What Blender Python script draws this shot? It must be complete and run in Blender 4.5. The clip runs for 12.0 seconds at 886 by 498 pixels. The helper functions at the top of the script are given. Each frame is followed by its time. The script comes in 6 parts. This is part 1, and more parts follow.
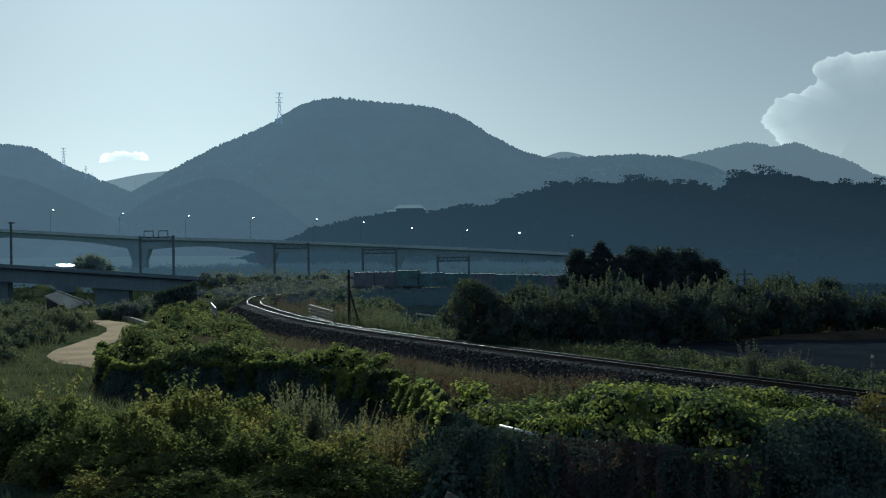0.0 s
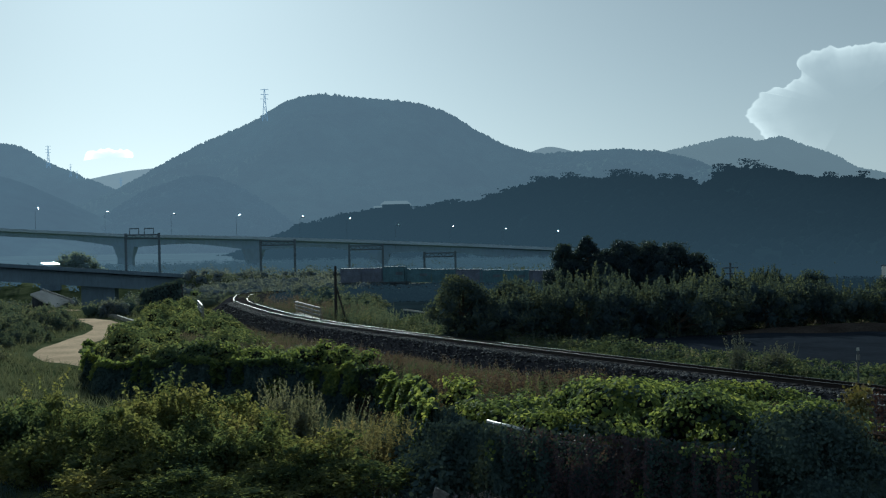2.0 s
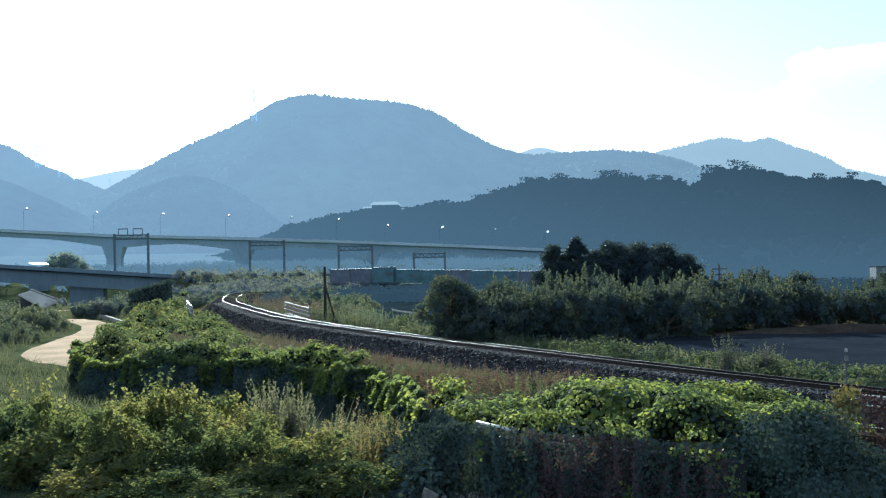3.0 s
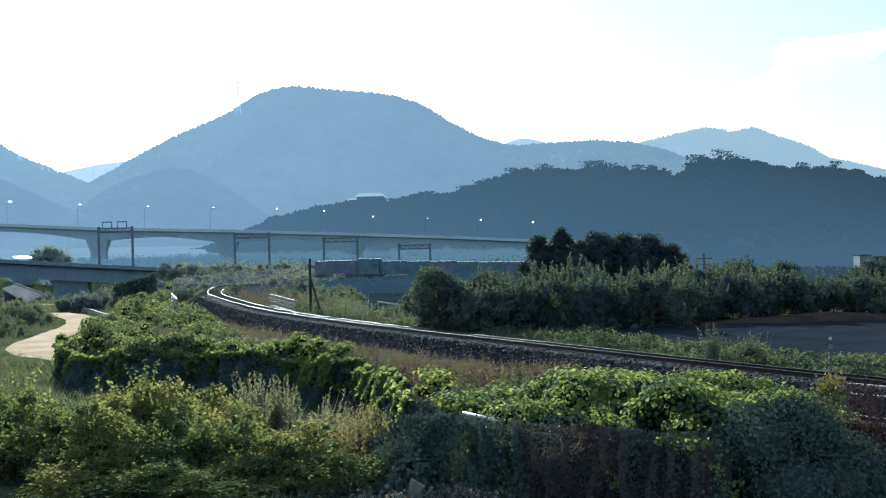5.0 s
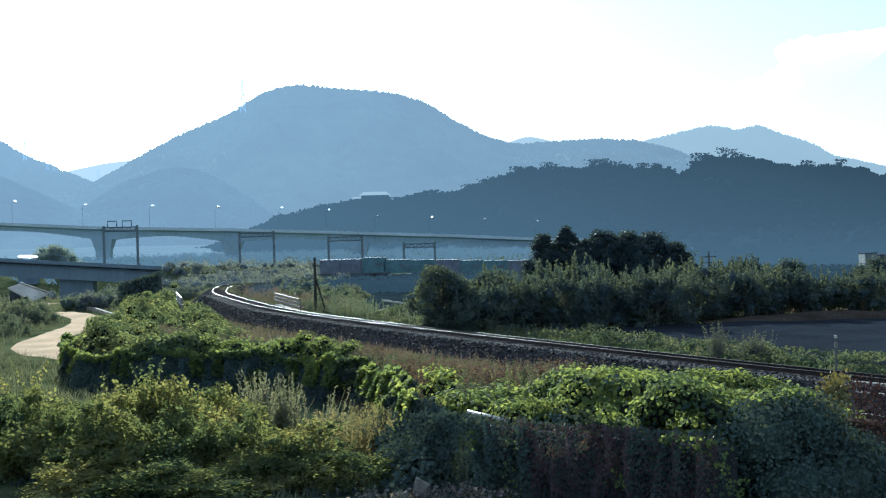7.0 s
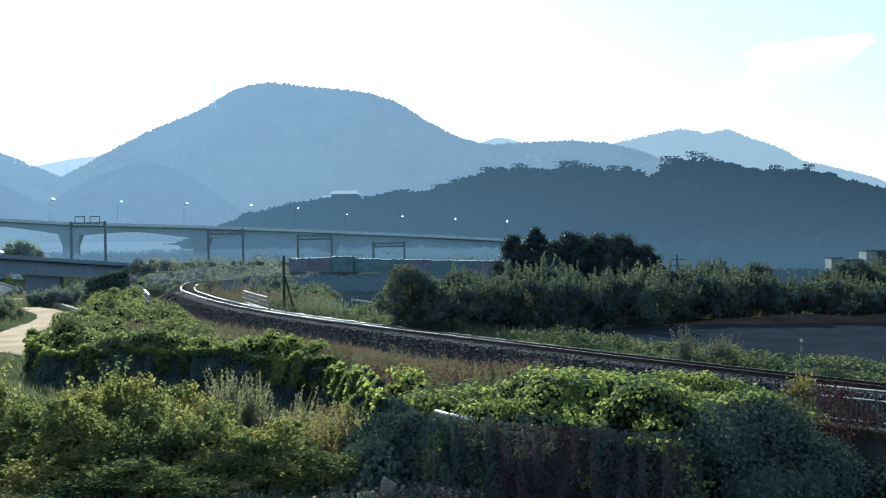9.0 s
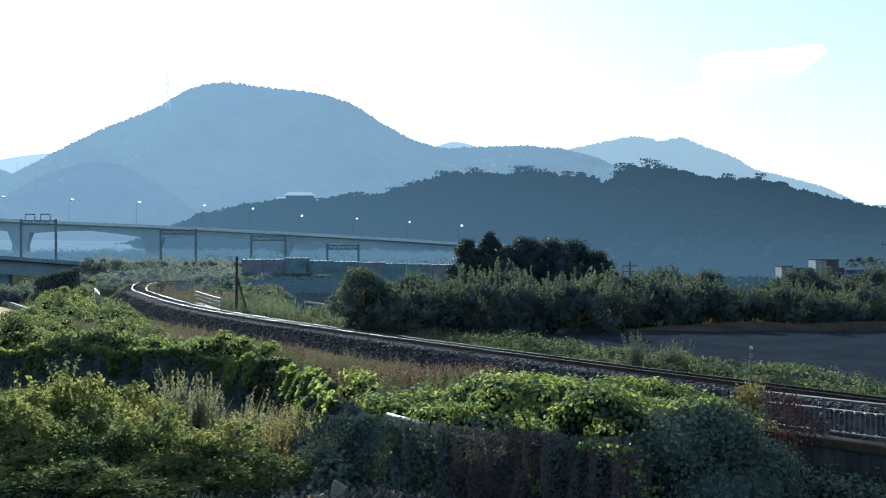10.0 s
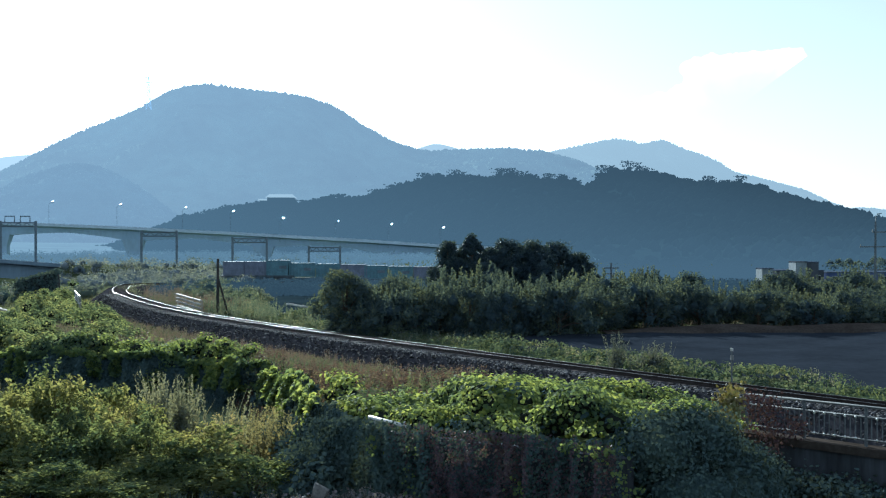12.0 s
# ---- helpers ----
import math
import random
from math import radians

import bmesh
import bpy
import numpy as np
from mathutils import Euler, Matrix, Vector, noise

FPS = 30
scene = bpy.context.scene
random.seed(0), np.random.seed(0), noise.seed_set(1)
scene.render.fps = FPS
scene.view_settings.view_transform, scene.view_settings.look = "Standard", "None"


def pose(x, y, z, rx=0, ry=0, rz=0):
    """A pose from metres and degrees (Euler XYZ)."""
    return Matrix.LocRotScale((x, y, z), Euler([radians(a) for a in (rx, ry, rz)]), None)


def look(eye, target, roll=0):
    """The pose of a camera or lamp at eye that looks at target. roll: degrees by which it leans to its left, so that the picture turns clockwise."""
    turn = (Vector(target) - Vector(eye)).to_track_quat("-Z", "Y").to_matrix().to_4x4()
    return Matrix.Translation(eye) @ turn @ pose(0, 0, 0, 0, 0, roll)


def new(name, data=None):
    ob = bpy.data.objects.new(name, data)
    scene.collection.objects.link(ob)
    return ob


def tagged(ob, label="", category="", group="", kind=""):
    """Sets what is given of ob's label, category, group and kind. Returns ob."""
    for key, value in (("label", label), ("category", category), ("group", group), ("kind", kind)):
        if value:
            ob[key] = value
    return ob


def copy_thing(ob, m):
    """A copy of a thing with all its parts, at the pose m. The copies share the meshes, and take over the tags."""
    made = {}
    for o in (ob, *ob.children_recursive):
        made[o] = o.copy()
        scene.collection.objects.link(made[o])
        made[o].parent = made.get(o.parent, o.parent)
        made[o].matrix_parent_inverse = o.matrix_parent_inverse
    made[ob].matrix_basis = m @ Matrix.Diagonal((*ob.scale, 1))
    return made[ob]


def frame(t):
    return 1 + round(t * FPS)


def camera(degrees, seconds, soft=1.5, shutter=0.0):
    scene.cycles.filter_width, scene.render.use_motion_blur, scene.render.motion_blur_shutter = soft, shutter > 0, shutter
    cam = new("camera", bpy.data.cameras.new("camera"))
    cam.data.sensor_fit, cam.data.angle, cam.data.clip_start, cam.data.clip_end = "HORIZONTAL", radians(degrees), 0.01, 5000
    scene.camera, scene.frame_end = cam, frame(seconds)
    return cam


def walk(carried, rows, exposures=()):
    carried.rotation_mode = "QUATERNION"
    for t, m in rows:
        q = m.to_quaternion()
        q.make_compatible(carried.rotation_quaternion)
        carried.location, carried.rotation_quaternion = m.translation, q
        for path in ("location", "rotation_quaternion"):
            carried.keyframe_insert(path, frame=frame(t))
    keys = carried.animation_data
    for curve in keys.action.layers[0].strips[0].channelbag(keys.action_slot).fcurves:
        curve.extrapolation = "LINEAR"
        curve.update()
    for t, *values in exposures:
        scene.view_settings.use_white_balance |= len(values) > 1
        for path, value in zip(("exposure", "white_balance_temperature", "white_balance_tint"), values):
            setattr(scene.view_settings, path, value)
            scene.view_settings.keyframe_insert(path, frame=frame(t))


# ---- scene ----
# ---------------- camera ----------------
cam = camera(38.6, 12.0, 1.2)
EYE = 7.0
ROWS = [
    (0.0, 90.115, 0.823, 1.828), (0.5, 90.011, 1.119, 1.572), (1.0, 89.915, 1.259, 1.456), (1.5, 89.922, 1.221, 1.290),
    (2.0, 89.911, 1.191, 1.215), (2.5, 89.936, 1.169, 1.076), (3.0, 89.934, 1.121, 0.737), (3.5, 89.875, 1.098, 0.449),
    (5.5, 89.432, 1.558, -0.026), (6.0, 89.397, 1.608, -0.065), (6.5, 89.421, 1.530, -0.015), (7.0, 89.464, 1.548, 0.280),
    (8.8, 89.385, 1.020, -0.148), (9.0, 89.429, 0.844, -1.089), (9.5, 89.456, 0.378, -2.715), (10.0, 89.567, 0.024, -3.158),
    (10.5, 89.702, -0.010, -3.537), (11.0, 89.727, 0.017, -3.706), (11.5, 89.709, -0.030, -3.878), (12.0, 89.667, 0.000, -3.988),
]
walk(cam, [(t, pose(0, 0, EYE, rx, ry, rz)) for t, rx, ry, rz in ROWS],
     exposures=[(0.0, -0.92, 5200, -8), (0.6, -0.8, 5200, -8), (2.0, -0.76, 5200, -8), (2.2, -0.6, 5230, -5), (2.5, 0.66, 5100, -2), (12.0, 0.66, 5100, -2)])

# ---------------- world and sun ----------------
SUN_AZ, SUN_EL = radians(-14), radians(21)
world = bpy.data.worlds.new("sky")
scene.world = world
world.use_nodes = True
wn, wl = world.node_tree.nodes, world.node_tree.links
sky = wn.new("ShaderNodeTexSky")
sky.sky_type = "NISHITA"
sky.sun_disc = False
sky.sun_elevation, sky.sun_rotation = SUN_EL, SUN_AZ % (2 * math.pi)
sky.air_density, sky.dust_density, sky.ozone_density = 1.0, 0.55, 1.2
wn["Background"].inputs["Strength"].default_value = 0.066
# high thin haze takes some of the blue out of the clear sky
grey, veil = wn.new("ShaderNodeRGBToBW"), wn.new("ShaderNodeMix")
veil.data_type = "RGBA"
veil.inputs["Factor"].default_value = 0.75
wl.new(sky.outputs["Color"], grey.inputs["Color"])
wl.new(sky.outputs["Color"], veil.inputs["A"])
wl.new(grey.outputs["Val"], veil.inputs["B"])
haze = wn.new("ShaderNodeMix")
haze.data_type, haze.blend_type = "RGBA", "ADD"
haze.inputs["Factor"].default_value = 1.0
haze.inputs["B"].default_value = (2.35, 2.45, 2.58, 1)
wl.new(veil.outputs["Result"], haze.inputs["A"])
wl.new(haze.outputs["Result"], wn["Background"].inputs["Color"])

SUN_DIR = Vector((math.sin(SUN_AZ) * math.cos(SUN_EL), math.cos(SUN_AZ) * math.cos(SUN_EL), math.sin(SUN_EL)))
sun = new("sun", bpy.data.lights.new("sun", "SUN"))
sun.data.energy, sun.data.angle, sun.data.color = 5.0, radians(0.55), (1.0, 0.91, 0.76)
sun.matrix_world = look(SUN_DIR * 300, (0, 0, 0))

# ---------------- materials ----------------


def surface(name, base, rough=0.8, metal=0.0, var=0.25, scale=1.5, fine=14.0, bump=0.3, second=None, stretch=(1, 1, 1), specular=0.4, random_tone=0.0):
    """A weathered surface: two scales of tone, an optional second colour in patches, fine relief."""
    m = bpy.data.materials.new(name)
    m.use_nodes = True
    n, l = m.node_tree.nodes, m.node_tree.links
    b = n["Principled BSDF"]
    b.inputs["Roughness"].default_value, b.inputs["Metallic"].default_value = rough, metal
    b.inputs["Specular IOR Level"].default_value = specular
    geo, mp = n.new("ShaderNodeNewGeometry"), n.new("ShaderNodeMapping")
    mp.inputs["Scale"].default_value = stretch
    l.new(geo.outputs["Position"], mp.inputs["Vector"])
    big, small = n.new("ShaderNodeTexNoise"), n.new("ShaderNodeTexNoise")
    big.inputs["Scale"].default_value, small.inputs["Scale"].default_value = scale, fine
    big.inputs["Detail"].default_value, small.inputs["Detail"].default_value = 5, 4
    l.new(mp.outputs["Vector"], big.inputs["Vector"])
    l.new(mp.outputs["Vector"], small.inputs["Vector"])
    ramp = n.new("ShaderNodeValToRGB")
    ramp.color_ramp.elements[0].position, ramp.color_ramp.elements[1].position = 0.32, 0.68
    dark = tuple(c * (1 - var) for c in base)
    light = tuple(min(1, c * (1 + var)) for c in (second or base))
    ramp.color_ramp.elements[0].color, ramp.color_ramp.elements[1].color = (*dark, 1), (*light, 1)
    l.new(big.outputs["Fac"], ramp.inputs["Fac"])
    tone = n.new("ShaderNodeMapRange")
    tone.inputs["From Min"].default_value, tone.inputs["From Max"].default_value = 0.25, 0.75
    tone.inputs["To Min"].default_value, tone.inputs["To Max"].default_value = 1 - var, 1 + var
    l.new(small.outputs["Fac"], tone.inputs["Value"])
    mul = n.new("ShaderNodeVectorMath")
    mul.operation = "MULTIPLY"
    l.new(ramp.outputs["Color"], mul.inputs[0])
    l.new(tone.outputs["Result"], mul.inputs[1])
    out = mul.outputs["Vector"]
    if random_tone:
        r2, m2 = n.new("ShaderNodeMapRange"), n.new("ShaderNodeVectorMath")
        m2.operation = "MULTIPLY"
        r2.inputs["To Min"].default_value, r2.inputs["To Max"].default_value = 1 - random_tone, 1 + random_tone
        l.new(geo.outputs["Random Per Island"], r2.inputs["Value"])
        l.new(out, m2.inputs[0])
        l.new(r2.outputs["Result"], m2.inputs[1])
        out = m2.outputs["Vector"]
    l.new(out, b.inputs["Base Color"])
    if bump:
        bp = n.new("ShaderNodeBump")
        bp.inputs["Strength"].default_value, bp.inputs["Distance"].default_value = bump, 0.05
        l.new(small.outputs["Fac"], bp.inputs["Height"])
        l.new(bp.outputs["Normal"], b.inputs["Normal"])
    return m


def foliage(name, colours, through_light=0.5, gloss=0.12, patch=0.5, rough=0.6):
    """Leaves: colour by leaf and by patch, part of the light passing through them."""
    colours = [(r * 1.08, g * 1.08, b * 1.22) for r, g, b in colours]
    m = bpy.data.materials.new(name)
    m.use_nodes = True
    n, l = m.node_tree.nodes, m.node_tree.links
    b = n["Principled BSDF"]
    b.inputs["Roughness"].default_value = rough
    b.inputs["Specular IOR Level"].default_value = gloss
    geo = n.new("ShaderNodeNewGeometry")
    ramp = n.new("ShaderNodeValToRGB")
    els = ramp.color_ramp.elements
    while len(els) < len(colours):
        els.new(0.5)
    for i, c in enumerate(colours):
        els[i].position, els[i].color = i / (len(colours) - 1), (c[0], c[1], 1.26 * c[2], 1)
    no, add = n.new("ShaderNodeTexNoise"), n.new("ShaderNodeMath")
    no.inputs["Scale"].default_value = 0.45
    l.new(geo.outputs["Position"], no.inputs["Vector"])
    add.operation = "MULTIPLY_ADD"
    add.inputs[1].default_value = 1 - patch
    sc = n.new("ShaderNodeMapRange")
    sc.inputs["From Min"].default_value, sc.inputs["From Max"].default_value = 0.3, 0.7
    sc.inputs["To Min"].default_value, sc.inputs["To Max"].default_value = 0, patch
    l.new(no.outputs["Fac"], sc.inputs["Value"])
    l.new(geo.outputs["Random Per Island"], add.inputs[0])
    l.new(sc.outputs["Result"], add.inputs[2])
    l.new(add.outputs["Value"], ramp.inputs["Fac"])
    l.new(ramp.outputs["Color"], b.inputs["Base Color"])
    tr, mix = n.new("ShaderNodeBsdfTranslucent"), n.new("ShaderNodeMixShader")
    warm = n.new("ShaderNodeVectorMath")
    warm.operation = "MULTIPLY"
    warm.inputs[1].default_value = (2.35, 1.9, 0.9)
    l.new(ramp.outputs["Color"], warm.inputs[0])
    l.new(warm.outputs["Vector"], tr.inputs["Color"])
    mix.inputs["Fac"].default_value = through_light
    l.new(b.outputs["BSDF"], mix.inputs[1])
    l.new(tr.outputs["BSDF"], mix.inputs[2])
    l.new(mix.outputs["Shader"], n["Material Output"].inputs["Surface"])
    return m


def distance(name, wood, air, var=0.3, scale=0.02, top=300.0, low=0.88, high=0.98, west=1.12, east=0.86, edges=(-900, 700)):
    """Far slopes, woods and pylons: dark base colour with haze put in as emission."""
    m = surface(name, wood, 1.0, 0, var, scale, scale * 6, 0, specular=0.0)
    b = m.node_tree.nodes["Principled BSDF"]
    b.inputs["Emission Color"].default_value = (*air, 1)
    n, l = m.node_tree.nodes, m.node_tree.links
    # the haze glow changes from west to east and with height
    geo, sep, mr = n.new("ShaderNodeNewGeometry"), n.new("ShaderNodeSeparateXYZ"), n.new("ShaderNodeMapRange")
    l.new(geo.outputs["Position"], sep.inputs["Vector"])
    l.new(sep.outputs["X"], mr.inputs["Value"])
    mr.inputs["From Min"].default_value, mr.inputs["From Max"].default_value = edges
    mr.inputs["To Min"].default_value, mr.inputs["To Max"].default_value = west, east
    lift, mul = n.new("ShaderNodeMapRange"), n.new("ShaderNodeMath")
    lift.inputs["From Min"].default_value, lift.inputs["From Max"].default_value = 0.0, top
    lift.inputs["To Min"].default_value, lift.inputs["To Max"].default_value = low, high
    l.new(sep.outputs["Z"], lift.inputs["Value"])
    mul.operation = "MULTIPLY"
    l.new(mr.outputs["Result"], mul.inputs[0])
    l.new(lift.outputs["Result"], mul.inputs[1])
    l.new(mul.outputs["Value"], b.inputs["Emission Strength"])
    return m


M = {}
M["ground"] = surface("meadow soil", (0.06, 0.085, 0.04), 1.0, var=0.35, scale=0.25, fine=5, second=(0.1, 0.11, 0.06), specular=0.0)
M["field"] = surface("ploughed soil", (0.028, 0.034, 0.046), 1.0, var=0.15, scale=0.4, fine=3, bump=0.6, specular=0.0)
M["berm"] = surface("brown earth", (0.062, 0.052, 0.046), 1.0, var=0.3, scale=0.6, fine=6, bump=0.6, specular=0.0)
M["road"] = surface("pale dirt", (0.66, 0.5, 0.35), 1.0, var=0.18, scale=0.3, fine=4, bump=0.3, specular=0.0)
M["ballast"] = surface("grey ballast", (0.042, 0.042, 0.05), 1.0, var=0.3, scale=1.2, fine=20, bump=0.8, specular=0.0)
M["stone"] = surface("crushed stone", (0.062, 0.062, 0.07), 0.8, var=0.3, scale=2, fine=30, bump=0.3, random_tone=0.75, specular=0.15)
M["rail"] = surface("polished rail steel", (0.042, 0.042, 0.045), 0.4, 1.0, 0.12, 2, 30, 0.05)
M["pipe"] = surface("pale worn pipe", (0.8, 0.78, 0.75), 0.5, 0.5, 0.1, 4, 40, 0.1)
M["rail_web"] = surface("rusty rail side", (0.035, 0.026, 0.024), 0.8, 0.2, 0.3, 3, 30, 0.3)
M["concrete"] = surface("weathered concrete", (0.3, 0.29, 0.27), 0.9, var=0.2, scale=0.6, fine=6, bump=0.3, stretch=(1, 1, 0.35))
# sunlight on the ramp's top is put into this pale colour
M["pale_concrete"] = surface("concrete paled for sunlight", (0.55, 0.53, 0.49), 0.9, var=0.15, scale=0.6, fine=6, bump=0.2)
# streaked concrete; the walls' shade is put into its dark base colour
M["dark_concrete"] = surface("stained concrete darkened for shade", (0.07, 0.076, 0.088), 0.9, var=0.35, scale=0.8, fine=6, bump=0.3, stretch=(1, 1, 0.15), specular=0.0)
# haze is put into these blue concretes, sunlight into the lighter parapet
M["far_concrete"] = surface("haze-pale bridge concrete", (0.38, 0.51, 0.65), 0.95, var=0.08, scale=0.1, fine=1, bump=0.1, stretch=(1, 1, 0.3), specular=0.1)
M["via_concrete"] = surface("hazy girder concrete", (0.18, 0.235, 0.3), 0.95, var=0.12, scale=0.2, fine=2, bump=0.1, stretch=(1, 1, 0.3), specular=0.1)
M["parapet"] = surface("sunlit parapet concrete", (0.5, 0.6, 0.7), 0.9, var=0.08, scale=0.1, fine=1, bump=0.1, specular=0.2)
M["galv"] = surface("galvanised steel", (0.6, 0.61, 0.62), 0.3, 0.9, 0.12, 4, 40, 0.1)
M["rail_paint"] = surface("dull grey railing steel", (0.13, 0.14, 0.15), 0.75, 0.0, 0.25, 3, 30, 0.1, specular=0.2)
M["sleeper"] = surface("dirty sleeper concrete", (0.1, 0.09, 0.09), 1.0, 0, 0.3, 3, 20, 0.3, specular=0.0)
# shiny metal of the parts added to make glints
M["chrome"] = surface("bright metal for glints", (0.85, 0.85, 0.85), 0.34, 1.0, 0.03, 2, 10, 0)
M["steel_dark"] = surface("painted mast steel", (0.12, 0.14, 0.16), 0.6, 0.3, 0.2, 2, 20, 0.1)
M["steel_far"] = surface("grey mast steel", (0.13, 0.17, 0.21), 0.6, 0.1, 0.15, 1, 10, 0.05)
M["white_paint"] = surface("white barrier paint", (0.5, 0.5, 0.48), 0.6, 0, 0.15, 3, 20, 0.1)
M["wood_pole"] = surface("weathered pole", (0.045, 0.042, 0.04), 0.9, 0, 0.25, 3, 20, 0.4, stretch=(1, 1, 0.15))
M["bark"] = surface("bark", (0.09, 0.07, 0.05), 0.95, 0, 0.3, 3, 18, 0.6, stretch=(1, 1, 0.3))
M["net"] = surface("black shade net", (0.018, 0.02, 0.022), 0.9, 0, 0.3, 2, 30, 0.4)
# container paints greyed and blued for the haze over the train
M["brick_red"] = surface("dull red container steel", (0.17, 0.19, 0.25), 0.8, 0, 0.2, 1, 8, 0.1, specular=0.1)
M["green_box"] = surface("dull green container steel", (0.13, 0.22, 0.26), 0.8, 0, 0.2, 1, 8, 0.1, specular=0.1)
M["grey_box"] = surface("grey container steel", (0.15, 0.18, 0.215), 0.8, 0, 0.2, 1, 8, 0.1, specular=0.1)
M["wagon"] = surface("dark wagon steel", (0.08, 0.095, 0.11), 0.7, 0.2, 0.3, 1, 8, 0.1)
M["house_wall"] = surface("grey rendered wall", (0.2, 0.235, 0.265), 0.9, 0, 0.2, 0.6, 6, 0.1)
M["blue_shed"] = surface("dull blue cladding", (0.075, 0.1, 0.2), 0.8, 0, 0.15, 0.6, 6, 0.1, specular=0.0)
M["house_dark"] = surface("dark cladding", (0.08, 0.09, 0.11), 0.8, 0, 0.15, 0.6, 6, 0.1, specular=0.0)
M["roof"] = surface("blue-grey roof sheet", (0.08, 0.1, 0.14), 0.8, 0.0, 0.15, 0.8, 8, 0.1, specular=0.0)
M["glass"] = surface("dark window glass", (0.02, 0.025, 0.03), 0.08, 0, 0.1, 1, 5, 0, specular=0.8)
M["water"] = surface("river water", (0.03, 0.045, 0.05), 0.08, 0, 0.1, 0.2, 2.5, 0.15, specular=0.6)
M["rock"] = surface("pale rock", (0.22, 0.21, 0.2), 0.75, 0, 0.25, 2.5, 14, 0.6)

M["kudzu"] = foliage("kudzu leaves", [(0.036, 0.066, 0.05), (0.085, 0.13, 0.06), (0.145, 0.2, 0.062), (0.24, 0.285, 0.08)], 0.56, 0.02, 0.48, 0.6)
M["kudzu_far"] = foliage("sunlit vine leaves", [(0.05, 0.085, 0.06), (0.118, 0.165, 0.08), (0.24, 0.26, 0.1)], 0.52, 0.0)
# dark colour of the added lumps that block light inside the vines
M["vine_heart"] = surface("dark light-blocking vine core", (0.03, 0.035, 0.03), 1.0, var=0.4, scale=2, fine=18, bump=0.6, specular=0.0)
# vine leaves with shade put into a darker, less translucent colour
M["vine_shade"] = foliage("shade-dark vine leaves", [(0.042, 0.066, 0.054), (0.066, 0.098, 0.074), (0.1, 0.134, 0.084)], 0.14, 0.0)
# haze over the lowland is put into this paler leaf colour
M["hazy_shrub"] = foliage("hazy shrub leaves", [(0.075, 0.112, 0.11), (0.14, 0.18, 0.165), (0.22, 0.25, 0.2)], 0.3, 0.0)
M["low_shrub"] = foliage("lowland shrub leaves", [(0.055, 0.088, 0.074), (0.1, 0.138, 0.098), (0.18, 0.2, 0.112)], 0.35, 0.0)
M["verge_leaf"] = foliage("dull verge leaves", [(0.04, 0.068, 0.05), (0.07, 0.102, 0.062), (0.14, 0.162, 0.078)], 0.4, 0.0)
# shade and haze below the train are put into this dark soil colour
M["fallow"] = surface("fallow soil darkened for shade", (0.026, 0.04, 0.05), 1.0, var=0.2, scale=0.15, fine=2, bump=0.5, specular=0.0)
M["rust_leaf"] = foliage("rust-brown leaves", [(0.05, 0.038, 0.036), (0.07, 0.046, 0.042), (0.09, 0.066, 0.05)], 0.12, 0.0)
# paled in base colour for haze beyond the viaduct
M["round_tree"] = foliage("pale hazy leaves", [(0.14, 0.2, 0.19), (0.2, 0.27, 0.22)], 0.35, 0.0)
M["plank"] = surface("weathered grey plank paint", (0.22, 0.22, 0.215), 0.6, 0, 0.2, 3, 20, 0.1)
M["creeper"] = foliage("drying creeper leaves", [(0.045, 0.055, 0.056), (0.07, 0.062, 0.06), (0.1, 0.07, 0.062), (0.13, 0.11, 0.075)], 0.2)
M["yellow_leaf"] = foliage("yellowing leaves", [(0.06, 0.085, 0.035), (0.12, 0.125, 0.04), (0.16, 0.15, 0.06), (0.1, 0.07, 0.045)], 0.22)
M["shrub"] = foliage("shrub leaves", [(0.038, 0.066, 0.044), (0.085, 0.122, 0.054), (0.148, 0.172, 0.066), (0.22, 0.226, 0.09)], 0.5, 0.0, 0.7, 0.7)
M["weed"] = foliage("pale weed leaves", [(0.095, 0.12, 0.086), (0.14, 0.165, 0.11), (0.19, 0.2, 0.13)], 0.36, 0.0)
M["meadow"] = foliage("meadow grass", [(0.06, 0.082, 0.055), (0.09, 0.115, 0.075), (0.135, 0.155, 0.1)], 0.35, 0.0)
M["dull_weed"] = foliage("dull weed leaves", [(0.08, 0.1, 0.075), (0.12, 0.145, 0.105), (0.16, 0.18, 0.12)], 0.2, 0.0)
M["straw"] = foliage("pale dead straw", [(0.14, 0.135, 0.11), (0.22, 0.21, 0.17), (0.32, 0.3, 0.24)], 0.25, 0.0)
M["seed_weed"] = foliage("seeding weed leaves", [(0.08, 0.1, 0.058), (0.14, 0.15, 0.078), (0.24, 0.22, 0.11)], 0.42, 0.0)
M["brown_weed"] = foliage("withered brown weeds", [(0.05, 0.055, 0.042), (0.08, 0.066, 0.054), (0.115, 0.088, 0.07), (0.13, 0.132, 0.07)], 0.3, 0.0)
M["grass"] = foliage("verge grass", [(0.06, 0.09, 0.04), (0.1, 0.135, 0.055), (0.16, 0.175, 0.08)], 0.45)
M["dry_grass"] = foliage("dry grass", [(0.08, 0.1, 0.055), (0.12, 0.12, 0.082), (0.125, 0.1, 0.088), (0.18, 0.17, 0.095)], 0.25)
M["orchard"] = foliage("orchard leaves", [(0.04, 0.064, 0.068), (0.066, 0.096, 0.078), (0.132, 0.158, 0.078)], 0.32, 0.0)
M["dark_tree"] = foliage("dense dark leaves", [(0.02, 0.036, 0.04), (0.036, 0.058, 0.054), (0.065, 0.09, 0.058)], 0.25)

